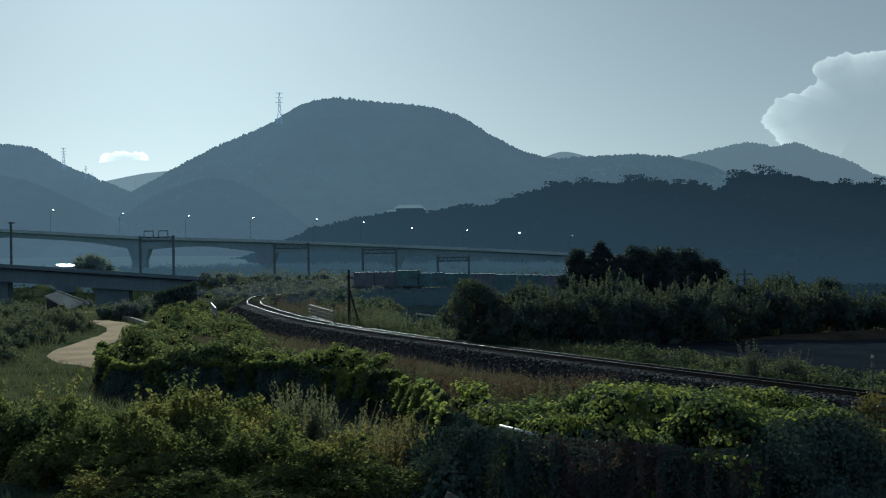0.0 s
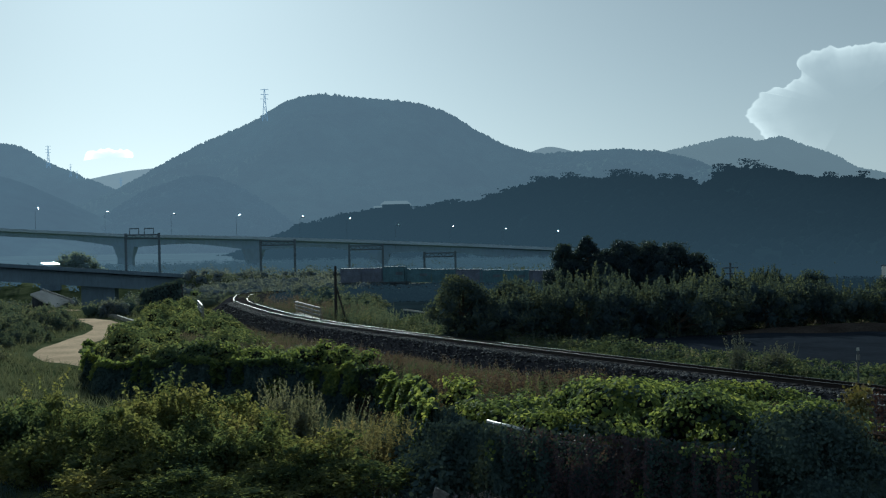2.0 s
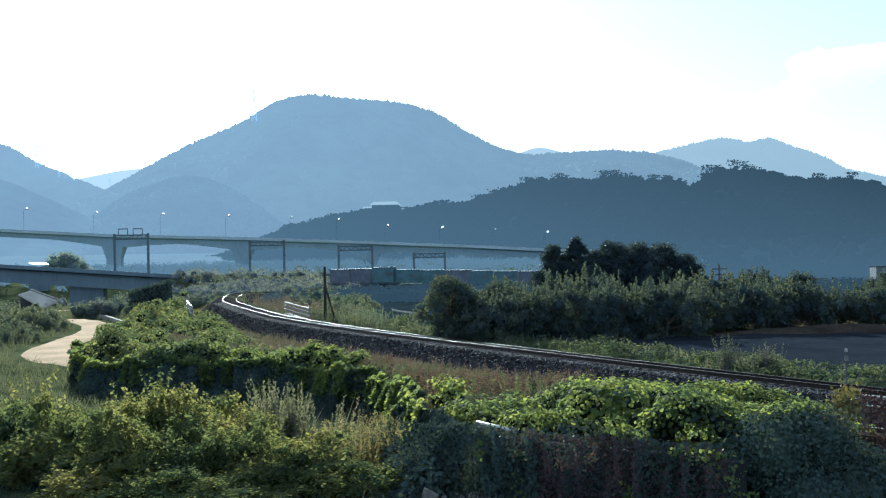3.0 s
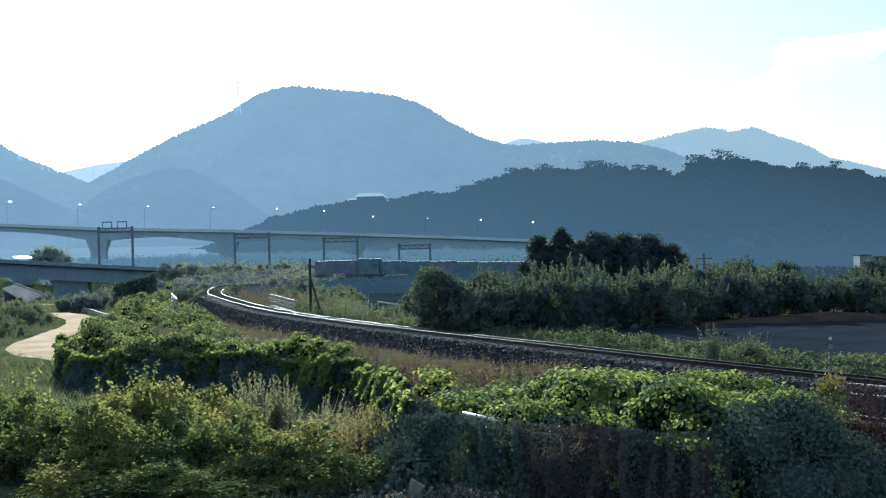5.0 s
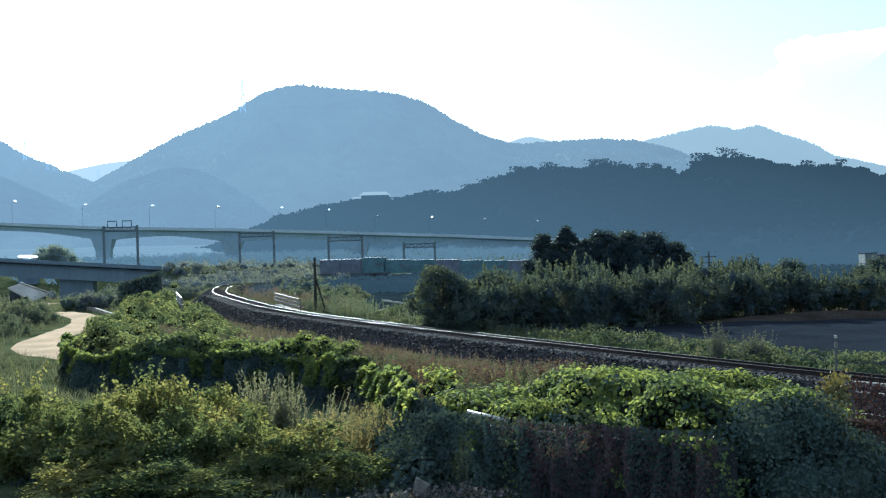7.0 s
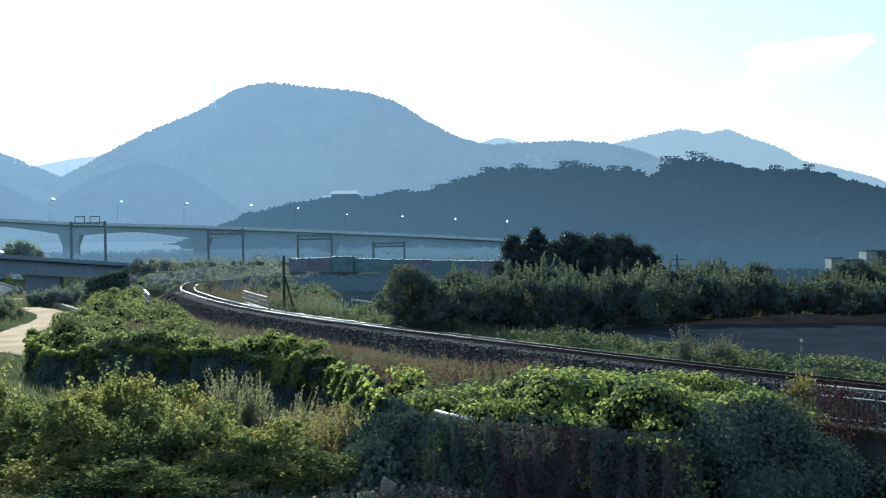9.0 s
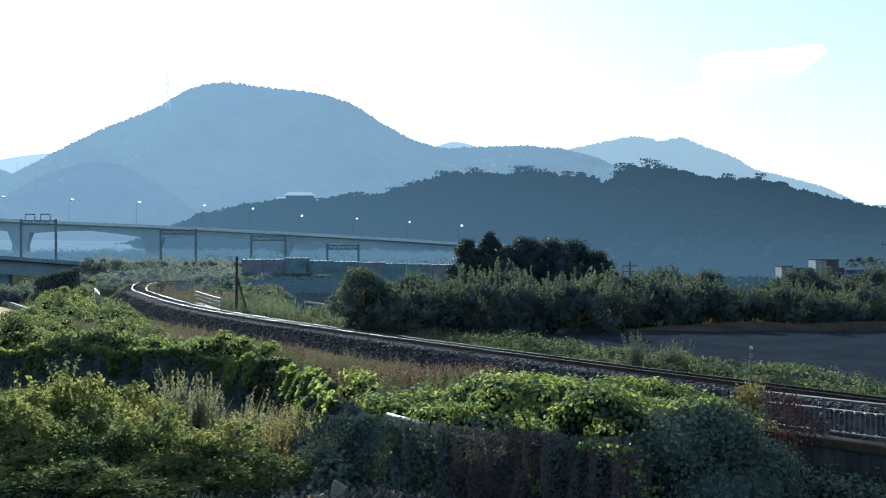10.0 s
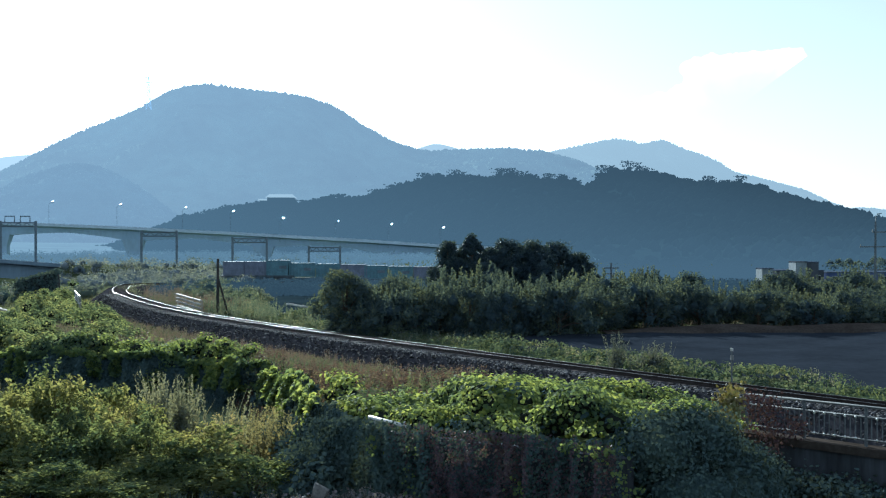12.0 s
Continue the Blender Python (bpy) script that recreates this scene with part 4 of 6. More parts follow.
tip = [(10.25, 33.9, 2.75, 0.3), (10.2, 33.7, 2.4, 0.33), (10.22, 33.6, 2.05, 0.3), (9.95, 33.7, 2.7, 0.25), (10.55, 34.6, 2.75, 0.25)]
rust = [(11.2, 35.2, 2.45, 0.33), (11.5, 35.0, 2.2, 0.35), (11.75, 35.0, 2.4, 0.28), (11.85, 34.8, 1.85, 0.33), (11.3, 34.6, 1.8, 0.4), (11.6, 34.4, 1.45, 0.35), (12.3, 34.5, 1.8, 0.22)]
p, d = crown_points(rust, 150, RNG)
v, f = leaf_arrays(p + 0.13 * RNG.normal(size=p.shape), d, 0.085, HEART, 0.8)
tagged(part("rust_creeper", array_mesh("rust_creeper", v, f), M["rust_leaf"]), "withered rust-brown creeper clinging to the railing", "creeper", kind="stuff")
p, d = crown_points(tip, 130, RNG)
v, f = leaf_arrays(p + 0.1 * RNG.normal(size=p.shape), d, 0.105, HEART, 0.7)
tagged(part("yellow_creeper", array_mesh("yellow_creeper", v, f), M["yellow_leaf"]), "yellow and rust-red creeper on the railing's end", "creeper", kind="stuff")

# ---------------- grass and weeds ----------------
x, y = spread(8000, -8, 60, 36, 100, lambda x, y: right_of(x, y) * (dd(x, y) > 2.9) * (dd(x, y) < 6.5 + 3 * lumps(x, y, 5)))
tufts("verge_grass", "rank green grass along the far side of the track", x, y, 0.3, "grass", 6)
x, y = spread(5000, -6, 50, 40, 96, lambda x, y: right_of(x, y) * (dd(x, y) > 3.2) * (dd(x, y) < 7) * (lumps(x, y, 3) > 0.5))
weeds("verge_weeds", "leafy green weeds on the track verge", x, y, 0.6, "weed", 0.14, 14)
x, y = spread(90000, -30, 12, 40, 150, lambda x, y: (~right_of(x, y)) * (dd(x, y) > 2.7) * (inside_gap(x, y, DRY_STRIP) < 0.2) * (inside_gap(x, y, BANK) > 0.5) * (0.1 + 0.9 * (dd(x, y) < 11) * smooth01(120 - y, 0, 60)))
tufts("bank_grass", "dry brownish grass on the track bank", x, y, 0.3, "dry_grass", 6)
x, y = spread(2600, -14, 8, 48, 92, lambda x, y: (~right_of(x, y)) * (dd(x, y) > 3.4) * (inside_gap(x, y, BANK) > 2) * (lumps(x, y, 2.5) > 0.45))
strip = lambda x, y: inside_gap(x, y, DRY_STRIP) > -0.6
x2, y2 = spread(3000, -8, 7, 42, 70, lambda x, y: strip(x, y) * smooth01(lumps(x, y, 1.9), 0.35, 0.6))
weeds("withered_weeds", "withered brown and purplish weeds beside the ballast", x2, y2, 0.8, "brown_weed", 0.16, 30, lift=0.3)
x2, y2 = spread(3400, -8, 7, 42, 70, lambda x, y: strip(x, y) * smooth01(lumps(x + 20, y + 5, 2.3), 0.4, 0.56))
weeds("strip_weeds", "fresh green weeds among the withered ones", x2, y2, 0.7, "verge_leaf", 0.12, 24)
x2, y2 = spread(2400, -8, 7, 42, 70, lambda x, y: strip(x, y) * smooth01(lumps(x - 20, y + 9, 1.6), 0.48, 0.62))
weeds("straw_weeds", "straw-coloured seeding weeds beside the ballast", x2, y2, 0.85, "dry_grass", 0.09, 30, lift=1.2)
x3, y3 = spread(7000, -30, -4, 105, 190, lambda x, y: right_of(x, y) * (dd(x, y) > 2.6) * (dd(x, y) < 7) * smooth01(lumps(x, y, 5.0), 0.25, 0.5))
weeds("curve_weeds", "withered brownish weeds inside the railway curve", x3, y3, 1.0, "dry_grass", 0.2, 20)
x3, y3 = spread(2600, -14, 4, 80, 110, lambda x, y: right_of(x, y) * (smooth01(-0.06 - x / y, 0, 0.02) + (dd(x, y) < 6)) * (dd(x, y) > 2.8) * (0.3 + 0.7 * smooth01(lumps(x, y, 4.0), 0.3, 0.6)))
weeds("verge_scrub", "rank olive weeds on the far side of the track", x3, y3, 1.1, "low_shrub", 0.2, 20, lift=0.9)
x2, y2 = spread(1300, -8, 7, 42, 70, strip)
tufts("withered_grass", "withered brown grass beside the ballast", x2, y2, 0.3, "brown_weed", 6)
weeds("bank_weeds", "faded seeding weeds on the track bank", x, y, 0.75, "dry_grass", 0.12, 20)
for cx, cy, wide, tall in ((11.9, 57.0, 0.14, 1.65), (13.5, 56.6, 0.4, 1.2)):
    x, y = RNG.normal(cx, wide, 32), RNG.normal(cy, 0.2, 32)
    weeds("tall_weeds", "clump of tall dull green weeds at the field's edge", x, y, tall, "dull_weed", 0.14, 44, lift=0.7)
x, y = spread(26000, -70, -14, 58, 200, lambda x, y: (inside_gap(x, y, BANK) < -1) * (line_gap(x, y, ROAD)[0] > 2.4) * smooth01(300 - y, 0, 250))
tufts("meadow_grass", "rough dull grass beside the dirt road", x, y, 0.5, "meadow", 7)
x, y = spread(9000, -15, 4, 31.5, 60, lambda x, y: (inside_gap(x, y, BANK) < -0.5) * 0.9)
# blades take the shade leaf colour to darken the foreground
tufts("foreground_grass", "long grass among the shrubs", x, y, 0.3, "vine_shade", 8)
x, y = spread(120, -7.35, -5.8, 44.6, 47, lambda x, y: 0.95 * (lumps(x, y, 0.6) > 0.35))
weeds("pale_weeds", "tall pale grey-green weeds in upright spires", x, y, 2.3, "weed", 0.19, 60, lift=1.5)
x, y = spread(60, -5.3, -2.4, 42.6, 45, lambda x, y: 0.9 * (lumps(x, y, 0.8) > 0.45))
weeds("pale_weeds", "scattered pale weed spires behind the yellowish weeds", x, y, 1.95, "weed", 0.17, 54, lift=1.4)
x, y = spread(200, -9.6, -6.6, 40.8, 43.5, lambda x, y: 0.8 * (lumps(x, y, 0.9) > 0.4))
weeds("seeding_weeds", "yellowish seeding weeds between the shrubs", x, y, 1.5, "seed_weed", 0.13, 46, lift=0.9)
x, y = spread(430, -4.6, -1.2, 39, 46, lambda x, y: 0.9 * (lumps(x, y, 1.1) > 0.35))
weeds("yellow_weeds", "yellowish seeding weeds in the sun", x, y, 1.4, "seed_weed", 0.16, 40, lift=0.9)

# ---------------- shrubs and trees ----------------
shrubs = [bush("shrub", "leafy green shrub with sunlit tips in rough grass", 2.0 + 0.3 * i, 2.9, (0.14, 0.17)[i % 2], "shrub", 20 + i, 26, (170, 110)[i % 2], "foreground shrubs", OVAL, 12) for i in range(4)]
rg = np.random.default_rng(5)
spots = []
for row, (yy, x0, x1) in enumerate([(34.4, -10, -4.5), (36.2, -11, -2.8), (38.2, -13.5, -3.8), (40.4, -15.5, -7.4), (41.8, -16, -7.8), (44.5, -17, -8.6), (48, -18.5, -10), (53, -20, -12.5)]):
    for xx in np.arange(x0, x1, 1.35):
        spots.append((xx + rg.normal() * 0.4, yy + rg.normal() * 0.6))
for i, (xx, yy) in enumerate(spots):
    grow = float(np.interp(yy, [34, 36, 38, 40.4, 42, 44.5, 48, 53], [0.3, 0.42, 0.78, 1.08, 1.06, 0.86, 0.62, 0.42])) * rg.uniform(0.85, 1.15)
    m = pose(xx, yy, float(ground(xx, yy)[0]) - 0.05, 0, 0, rg.uniform(0, 360)) @ Matrix.Diagonal((1, 1, grow, 1))
    if i < 4:
        shrubs[i].matrix_basis = m
    else:
        c_ = copy_thing(shrubs[i % 4], pose(0, 0, 0))
        c_.matrix_basis = m

open_verge = lambda x, y: ((y < 117) & (x / y > -0.375)) | ((y > 132) & (x / y < -0.3) & (x / y > -0.36))
far_shrubs = [bush("shrub", "dark green shrub in the lowland by the road", 2.2, 4.0, 0.24, "hazy_shrub", 40 + i, 14, 130, "lowland shrubs") for i in range(3)]
low_shrubs = [bush("shrub", "large dull green shrub beside the dirt road", 2.6, 5.0, 0.22, "low_shrub", 140 + i, 20, 170, "lowland shrubs") for i in range(2)]
for i, t_ in enumerate(low_shrubs):
    t_.matrix_basis = pose(-43 - 4 * i, 106 + 5 * i, float(ground(-43 - 4 * i, 106 + 5 * i)[0]) - 0.2)
spots = []
while len(spots) < 90:
    xx, yy = rg.uniform(-75, -18), rg.uniform(72, 170)
    if not open_verge(xx, yy) and (xx > -46 or yy < 140 + (xx + 75) * 0.7) and line_gap(xx, yy, ROAD)[0][0] > 5 and inside_gap(xx, yy, BANK)[0] < -2 and dd(xx, yy)[0] > 6 and lumps(xx, yy, 14)[()] > 0.35 and not (xx < -60 and yy > 170):
        spots.append((xx, yy))
for i, (xx, yy) in enumerate(spots):
    k = rg.uniform(0.8, 1.5)
    m = pose(xx, yy, float(ground(xx, yy)[0]) - 0.1, 0, 0, rg.uniform(0, 360))
    if i < 3:
        far_shrubs[i].matrix_basis = m
    elif yy < 150:
        copy_thing(low_shrubs[i % 2], m)
    else:
        copy_thing(far_shrubs[i % 3], m)
for i in range(34):
    xx, yy = rg.uniform(-58, -37), rg.uniform(106, 150)
    if not open_verge(xx, yy) and line_gap(xx, yy, ROAD)[0][0] > 4.2 and xx < -34 - (yy - 110) * 0.2:
        copy_thing(low_shrubs[i % 2], pose(xx, yy, float(ground(xx, yy)[0]) - 0.3, 0, 0, rg.uniform(0, 360)))
for i in range(44):
    yy = rg.uniform(92, 130)
    xx = float(np.interp(yy, ROAD[:, 1], ROAD[:, 0])) - rg.uniform(3.8, 17)
    k = rg.uniform(0.42, 0.72)
    copy_thing(low_shrubs[i % 2], pose(0, 0, 0)).matrix_basis = pose(xx, yy, float(ground(xx, yy)[0]) - 0.2, 0, 0, rg.uniform(0, 360)) @ Matrix.Diagonal((k, k, k, 1))
# scrub that runs together over the far lowland
px, py = rg.uniform(-95, -12, 2300), rg.uniform(118, 296, 2300)
gap = line_gap(px, py, ROAD)[0]
keep = (gap > np.where(py > 150, 2.4, 5.5)) & (dd(px, py) > 6) & (inside_gap(px, py, BANK) < -2) & (np.abs(py - 225) > 6) & (lumps(px, py, 9.0) > 0.18) & ~((px / py < -0.272) & (px / py > -0.315) & (py > 160))
keep &= ~((px / py < -0.305) & (px / py > -0.355) & (py > 136) & (py < 177))
keep &= ~((px > -15) & (py < 232))
px, py = px[keep], py[keep]
ps = rg.uniform(0.6, 1.5, len(px)) * (0.7 + 0.6 * lumps(px, py, 6.0))
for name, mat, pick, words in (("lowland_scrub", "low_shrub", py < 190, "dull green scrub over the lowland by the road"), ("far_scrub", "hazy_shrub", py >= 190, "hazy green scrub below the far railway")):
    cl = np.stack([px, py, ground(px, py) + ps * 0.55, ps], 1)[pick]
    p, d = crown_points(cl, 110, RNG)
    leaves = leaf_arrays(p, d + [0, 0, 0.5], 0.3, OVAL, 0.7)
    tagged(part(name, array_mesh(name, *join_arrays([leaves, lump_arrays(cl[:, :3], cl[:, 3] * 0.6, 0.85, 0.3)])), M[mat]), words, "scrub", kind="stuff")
for i in range(60):
    xx, yy = rg.uniform(-15, 8), rg.uniform(86, 140)
    if right_of(xx, yy) and dd(xx, yy)[0] > 5 and (xx / yy < -0.083 or (yy < 104 and xx / yy < -0.066)):
        copy_thing(low_shrubs[i % 2], pose(xx, yy, float(ground(xx, yy)[0]) - 1.0, 0, 0, rg.uniform(0, 360)))

orchard = [tree("orchard_tree", "dark green orchard tree with upright shoots", "tree", 2.5 + 0.22 * i, 4.4, 0.2, "orchard", 60 + i, 34, 150, 0.12, 0.04, 0.75, "orchard trees") for i in range(5)]
tall = [tree("orchard_tree", "dark green rounded orchard tree on a bare trunk", "tree", 3.0 + 0.35 * i, 5.4, 0.2, "orchard", 160 + i, 36, 150, 0.14, 0.3, 0.6, "orchard trees") for i in range(3)]
spots = [(x, 79.5 + 0.7 * rg.normal()) for x in np.arange(1.5, 14, 1.9)] + [(x, 82.5 + rg.normal() * 0.7 + 1.2 * float(smooth01(x, 12, 20))) for x in list(np.arange(0.5, 15, 2.3)) + list(np.arange(16, 64, 3.7))] + [(x + 1.2, 90 + rg.normal()) for x in list(np.arange(2, 16, 3.1)) + list(np.arange(20, 66, 8.5))] + [(x, 85.8 + 0.6 * rg.normal()) for x in np.arange(17.8, 66, 3.9)]
for i, (xx, yy) in enumerate(spots):
    m = pose(xx, yy, float(ground(xx, yy)[0]) - 0.05, 0, 0, rg.uniform(0, 360))
    if i < 5:
        orchard[i].matrix_basis = m
    else:
        c_ = copy_thing(tall[i % 3] if xx > 15 else orchard[i % 5], pose(0, 0, 0))
        k = rg.uniform(0.82, 1.15) * (0.78 if xx > 31 else 0.88 if xx > 22 else 1.0)
        c_.matrix_basis = m @ Matrix.Diagonal((k, k, k * rg.uniform(0.78, 1.12), 1))
for i in range(9):
    xx, yy = 17 + 6.8 * i + rg.normal(), (102, 112, 124)[i % 3] + rg.normal() * 2
    copy_thing(orchard[i % 5], pose(xx, yy, float(ground(xx, yy)[0]) - 0.05, 0, 0, rg.uniform(0, 360)))
for i, t_ in enumerate(tall):
    t_.matrix_basis = pose(63 + 3 * i, 91, float(ground(63 + 3 * i, 91)[0]) - 0.05)
for xx, yy, h, w, sd in ((-0.7, 81, 4.6, 4.4, 71), (2.6, 82.5, 3.8, 4.0, 72), (24.4, 91, 3.9, 3.6, 73), (31.6, 92, 3.9, 5.2, 74), (35.4, 92, 3.3, 5.4, 75)):
    t_ = tree("broadleaf_tree", "rounded dark green tree beside the orchard", "tree", h, w, 0.2, "orchard", sd, 54, 190, 0.16, 0.02)
    t_.matrix_basis = pose(xx, yy, float(ground(xx, yy)[0]) - 0.05)
for xx, yy, h, w, sd in ((8.0, 108, 5.8, 3.6, 81), (9.9, 107.6, 6.5, 2.3, 82), (11.6, 108.5, 5.4, 4.8, 83), (13.1, 108.2, 6.0, 4.6, 84), (15.3, 108, 6.0, 4.8, 85), (17.4, 108, 5.8, 4.8, 86),
                         (18.8, 107.5, 5.0, 3.6, 89), (19.9, 107.2, 3.5, 2.8, 90), (9.0, 107, 4.6, 4.4, 80), (11.8, 106.6, 4.8, 5.6, 87), (16.4, 106.6, 5.0, 6.0, 88)):
    t_ = tree("overgrown_tree", "very dark dense tree overgrown with vines", "tree", h * 1.08, w, 0.2, "dark_tree", sd, 70, 260, 0.22, 0.02, group="overgrown trees")
    t_.matrix_basis = pose(xx, yy, float(ground(xx, yy)[0]) - 0.1)
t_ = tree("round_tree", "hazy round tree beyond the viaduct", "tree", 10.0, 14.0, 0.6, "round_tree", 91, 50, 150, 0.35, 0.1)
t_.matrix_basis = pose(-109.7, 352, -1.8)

# ---------------- trackside things ----------------
def barrier(at, rz, wide, label, kerb=True):
    b = thing("guard_rail", label, "guard rail", at, rz)
    for i in range(round(wide / 4) + 1):
        part("post", Shape().box((-wide / 2 + 0.1 + (wide - 0.2) * i / round(wide / 4), 0, -0.3), (0.09, 0.09, 1.35), 0), M["plank"], b)
    for z in (0.42, 0.72, 1.02):
        part("plank", Shape().box((0, -0.1, z - 0.06), (wide, 0.1, 0.12), 0), M["plank"], b)
    if kerb:
        part("kerb", Shape().box((0, 0.1, -0.35), (wide + 0.3, 0.5, 0.4), 0), M["concrete"], b)


barrier((-13.55, 104.9, 1.42), -74.3, 13.6, "pale planked guard rail at a culvert beside the track")
barrier((-23.7, 110.6, 1.5), -76, 12.0, "pale planked guard rail seen end-on at a culvert", False)

pole = thing("telegraph_pole", "dark leaning-stayed wooden pole beside the track", "pole", (-11.25, 105, 0.9))
part("shaft", Shape().tube([(0, 0, -0.4), (0.03, 0, 4.7)], [0.14, 0.1], 8), M["wood_pole"], pole)
part("stay", Shape().tube([(0.95, 0, -0.3), (0.1, 0, 2.9)], 0.08, 7), M["wood_pole"], pole)
part("insulator", Shape().tube([(0.1, 0, 4.3), (0.22, 0, 4.3), (0.22, 0, 4.45)], 0.05, 6), M["white_paint"], pole)

post = thing("marker_post", "slim grey railway marker post with a pale plate", "marker post", (14.6, 48.2, 1.0))
part("shaft", Shape().tube([(0, 0, -0.2), (0, 0, 1.75)], 0.035, 8), M["rail_paint"], post)
part("plate", Shape().box((0, -0.04, 1.4), (0.13, 0.03, 0.2)), M["plank"], post)
part("cap", Shape().tube([(0, 0, 1.75), (0, 0, 1.86)], 0.06, 8), M["white_paint"], post)

shed = Shape()
shed.add([(-0.9, -1.4, 0), (2.1, -1.4, 0), (2.1, 1.4, 0), (-0.9, 1.4, 0), (-2.3, -1.5, 1.9), (1.9, -1.5, 3.0), (1.9, 1.5, 3.1), (-2.2, 1.5, 2.0), (0.6, -1.6, 2.75), (0.6, 1.6, 2.85)],
         [(0, 1, 5, 8, 4), (1, 2, 6, 5), (2, 3, 7, 9, 6), (3, 0, 4, 7), (4, 8, 9, 7), (8, 5, 6, 9), (3, 2, 1, 0)])
sh = single("netted_shelter", shed, M["net"], "dark slanting shelter draped in net and creeper", "shelter")
sh.matrix_basis = pose(-34.2, 140, 0.6, 0, 0, 4)
n = 2600
q = RNG.uniform(-1, 1, (n, 3)) * [2.2, 1.5, 0.5] + [0, 0, 0.5]
side = RNG.random(n) < 0.6
q[:, 2] *= 2.0 + (q[:, 0] + 2.2) * 0.27
q[side, 1] = -1.55
q[~side, 2] = 2.0 + (q[~side, 0] + 2.2) * 0.27
part("vine_cover", array_mesh("vine_cover", *leaf_arrays(q + 0.12 * RNG.normal(size=q.shape), np.tile([0, -0.6, 0.6], (n, 1)), 0.28, HEART, 0.6)), M["vine_shade"], sh, "dark creeper over the net")

single("fallen_pipe", Shape().tube([(-6.0, 100, 1.2), (-4.7, 98.6, 1.55), (-3.9, 97.6, 1.5)], 0.1, 8), M["white_paint"], "pale pipe lying in the grass beyond the track", "pipe", smooth=True)
single("pale_boulder", array_mesh("pale_boulder", *lump_arrays(np.array([(3.15, 79, 1.25)]), np.array([0.38]), 0.8, 0.3, np.random.default_rng(9))), M["rock"], "pale boulder on the grassy verge", "boulder")
beam = thing("fallen_beam", "pale fallen concrete beam propped on stakes in the scrub", "beam")
part("beam", Shape().add([(-6.1, 112.9, 1.42), (-6.1, 113.1, 1.42), (-3.9, 110.9, 1.2), (-3.9, 111.1, 1.2), (-6.1, 112.9, 1.56), (-6.1, 113.1, 1.56), (-3.9, 110.9, 1.34), (-3.9, 111.1, 1.34)],
                         [(0, 1, 3, 2), (4, 6, 7, 5), (0, 4, 5, 1), (2, 3, 7, 6), (0, 2, 6, 4), (1, 5, 7, 3)]), M["white_paint"], beam)
for x, y, z in ((-5.7, 112.6, 1.42), (-4.3, 111.4, 1.27)):
    part("stake", Shape().box((x, y, z - 0.6), (0.1, 0.1, 0.62)), M["steel_dark"], beam, "dark wooden stake")
single("fence_wire", Shape().tube([(1.3, 79.6, 1.75), (2.2, 79.3, 1.66), (3.0, 79, 1.6)], 0.025, 5), M["galv"], "slack pale wire over the verge grass", "wire")
def chunk(at, size, turn, seed):
    """A broken stone: the hull of a few points, flat-faced."""
    rng = np.random.default_rng(seed)
    bm = bmesh.new()
    for q in rng.normal(size=(11, 3)):
        bm.verts.new(Vector(q).normalized() * rng.uniform(0.8, 1.1))
    hull = bmesh.ops.convex_hull(bm, input=bm.verts)
    bmesh.ops.delete(bm, geom=hull["geom_interior"], context="VERTS")
    bmesh.ops.bevel(bm, geom=bm.edges[:], offset=0.05, segments=1, affect="EDGES")
    me = bpy.data.meshes.new("rock")
    bm.to_mesh(me)
    bm.free()
    r = single("rock", me, M["rock"], "pale broken angular rock lying in the grass", "rock", "rocks by the wall")
    r.matrix_basis = pose(*at, *turn) @ Matrix.Diagonal((*size, 1))


chunk((-0.95, 33.7, 0.32), (0.3, 0.26, 0.34), (8, -14, 30), 3)
chunk((-1.35, 33.5, 0.2), (0.2, 0.15, 0.12), (30, 10, 70), 4)
lx, ly = RNG.normal(-0.2, 1.3, 900), RNG.normal(33.9, 0.55, 900)
litter = np.stack([lx, ly, ground(lx, ly) + 0.05 + 0.18 * RNG.random(900)], 1)
tagged(part("leaf_litter", array_mesh("leaf_litter", *leaf_arrays(litter, np.tile([0, 0, 1.0], (900, 1)), 0.11, HEART, 0.7)), M["straw"]), "pale dry leaf litter and twigs at the wall's foot", "leaf litter", kind="stuff")
twigs = [leaf_arrays(litter[::9], RNG.normal(size=(100, 3)), 0.7, STEM, 0.5, along=RNG.normal(size=(100, 3)) * [1, 1, 0.25])]
tagged(part("dead_twigs", array_mesh("dead_twigs", *join_arrays(twigs)), M["bark"]), "dead twigs lying at the wall's foot", "twigs", kind="stuff")

# straw colour stands for the sunlit ground in the trunk gaps
x, y = spread(2600, 15, 62, 85.5, 92, lambda x, y: 0.25 + 0.75 * smooth01(lumps(x, y, 3.0), 0.4, 0.6))
tufts("orchard_grass", "grass paled for sunlight between the orchard trunks", x, y, 0.45, "straw", 8)

ramp = thing("culvert_ramp", "pale sloping concrete ramp beside a dark culvert mouth", "ramp", (-60, 178, -1.0))
top = [(-2.2, -0.6, 2.6), (-1.2, 1.6, 3.05), (2.9, 1.2, 1.55), (1.5, -1.3, 0.65)]
box_sides = [(0, 3, 2, 1), (0, 4, 7, 3), (3, 7, 6, 2), (2, 6, 5, 1), (1, 5, 4, 0), (4, 5, 6, 7)]
# sunlit top and shaded side are given two concrete colours
part("slab", Shape().add(top + [(x, y, z - 0.22) for x, y, z in top], box_sides), M["pale_concrete"], ramp)
part("side_wall", Shape().add([(x * 0.9, y * 0.85, z - 0.25) for x, y, z in top] + [(x * 0.9, y * 0.85, -0.6) for x, y, z in top], box_sides), M["dark_concrete"], ramp, "side wall darkened for shade")
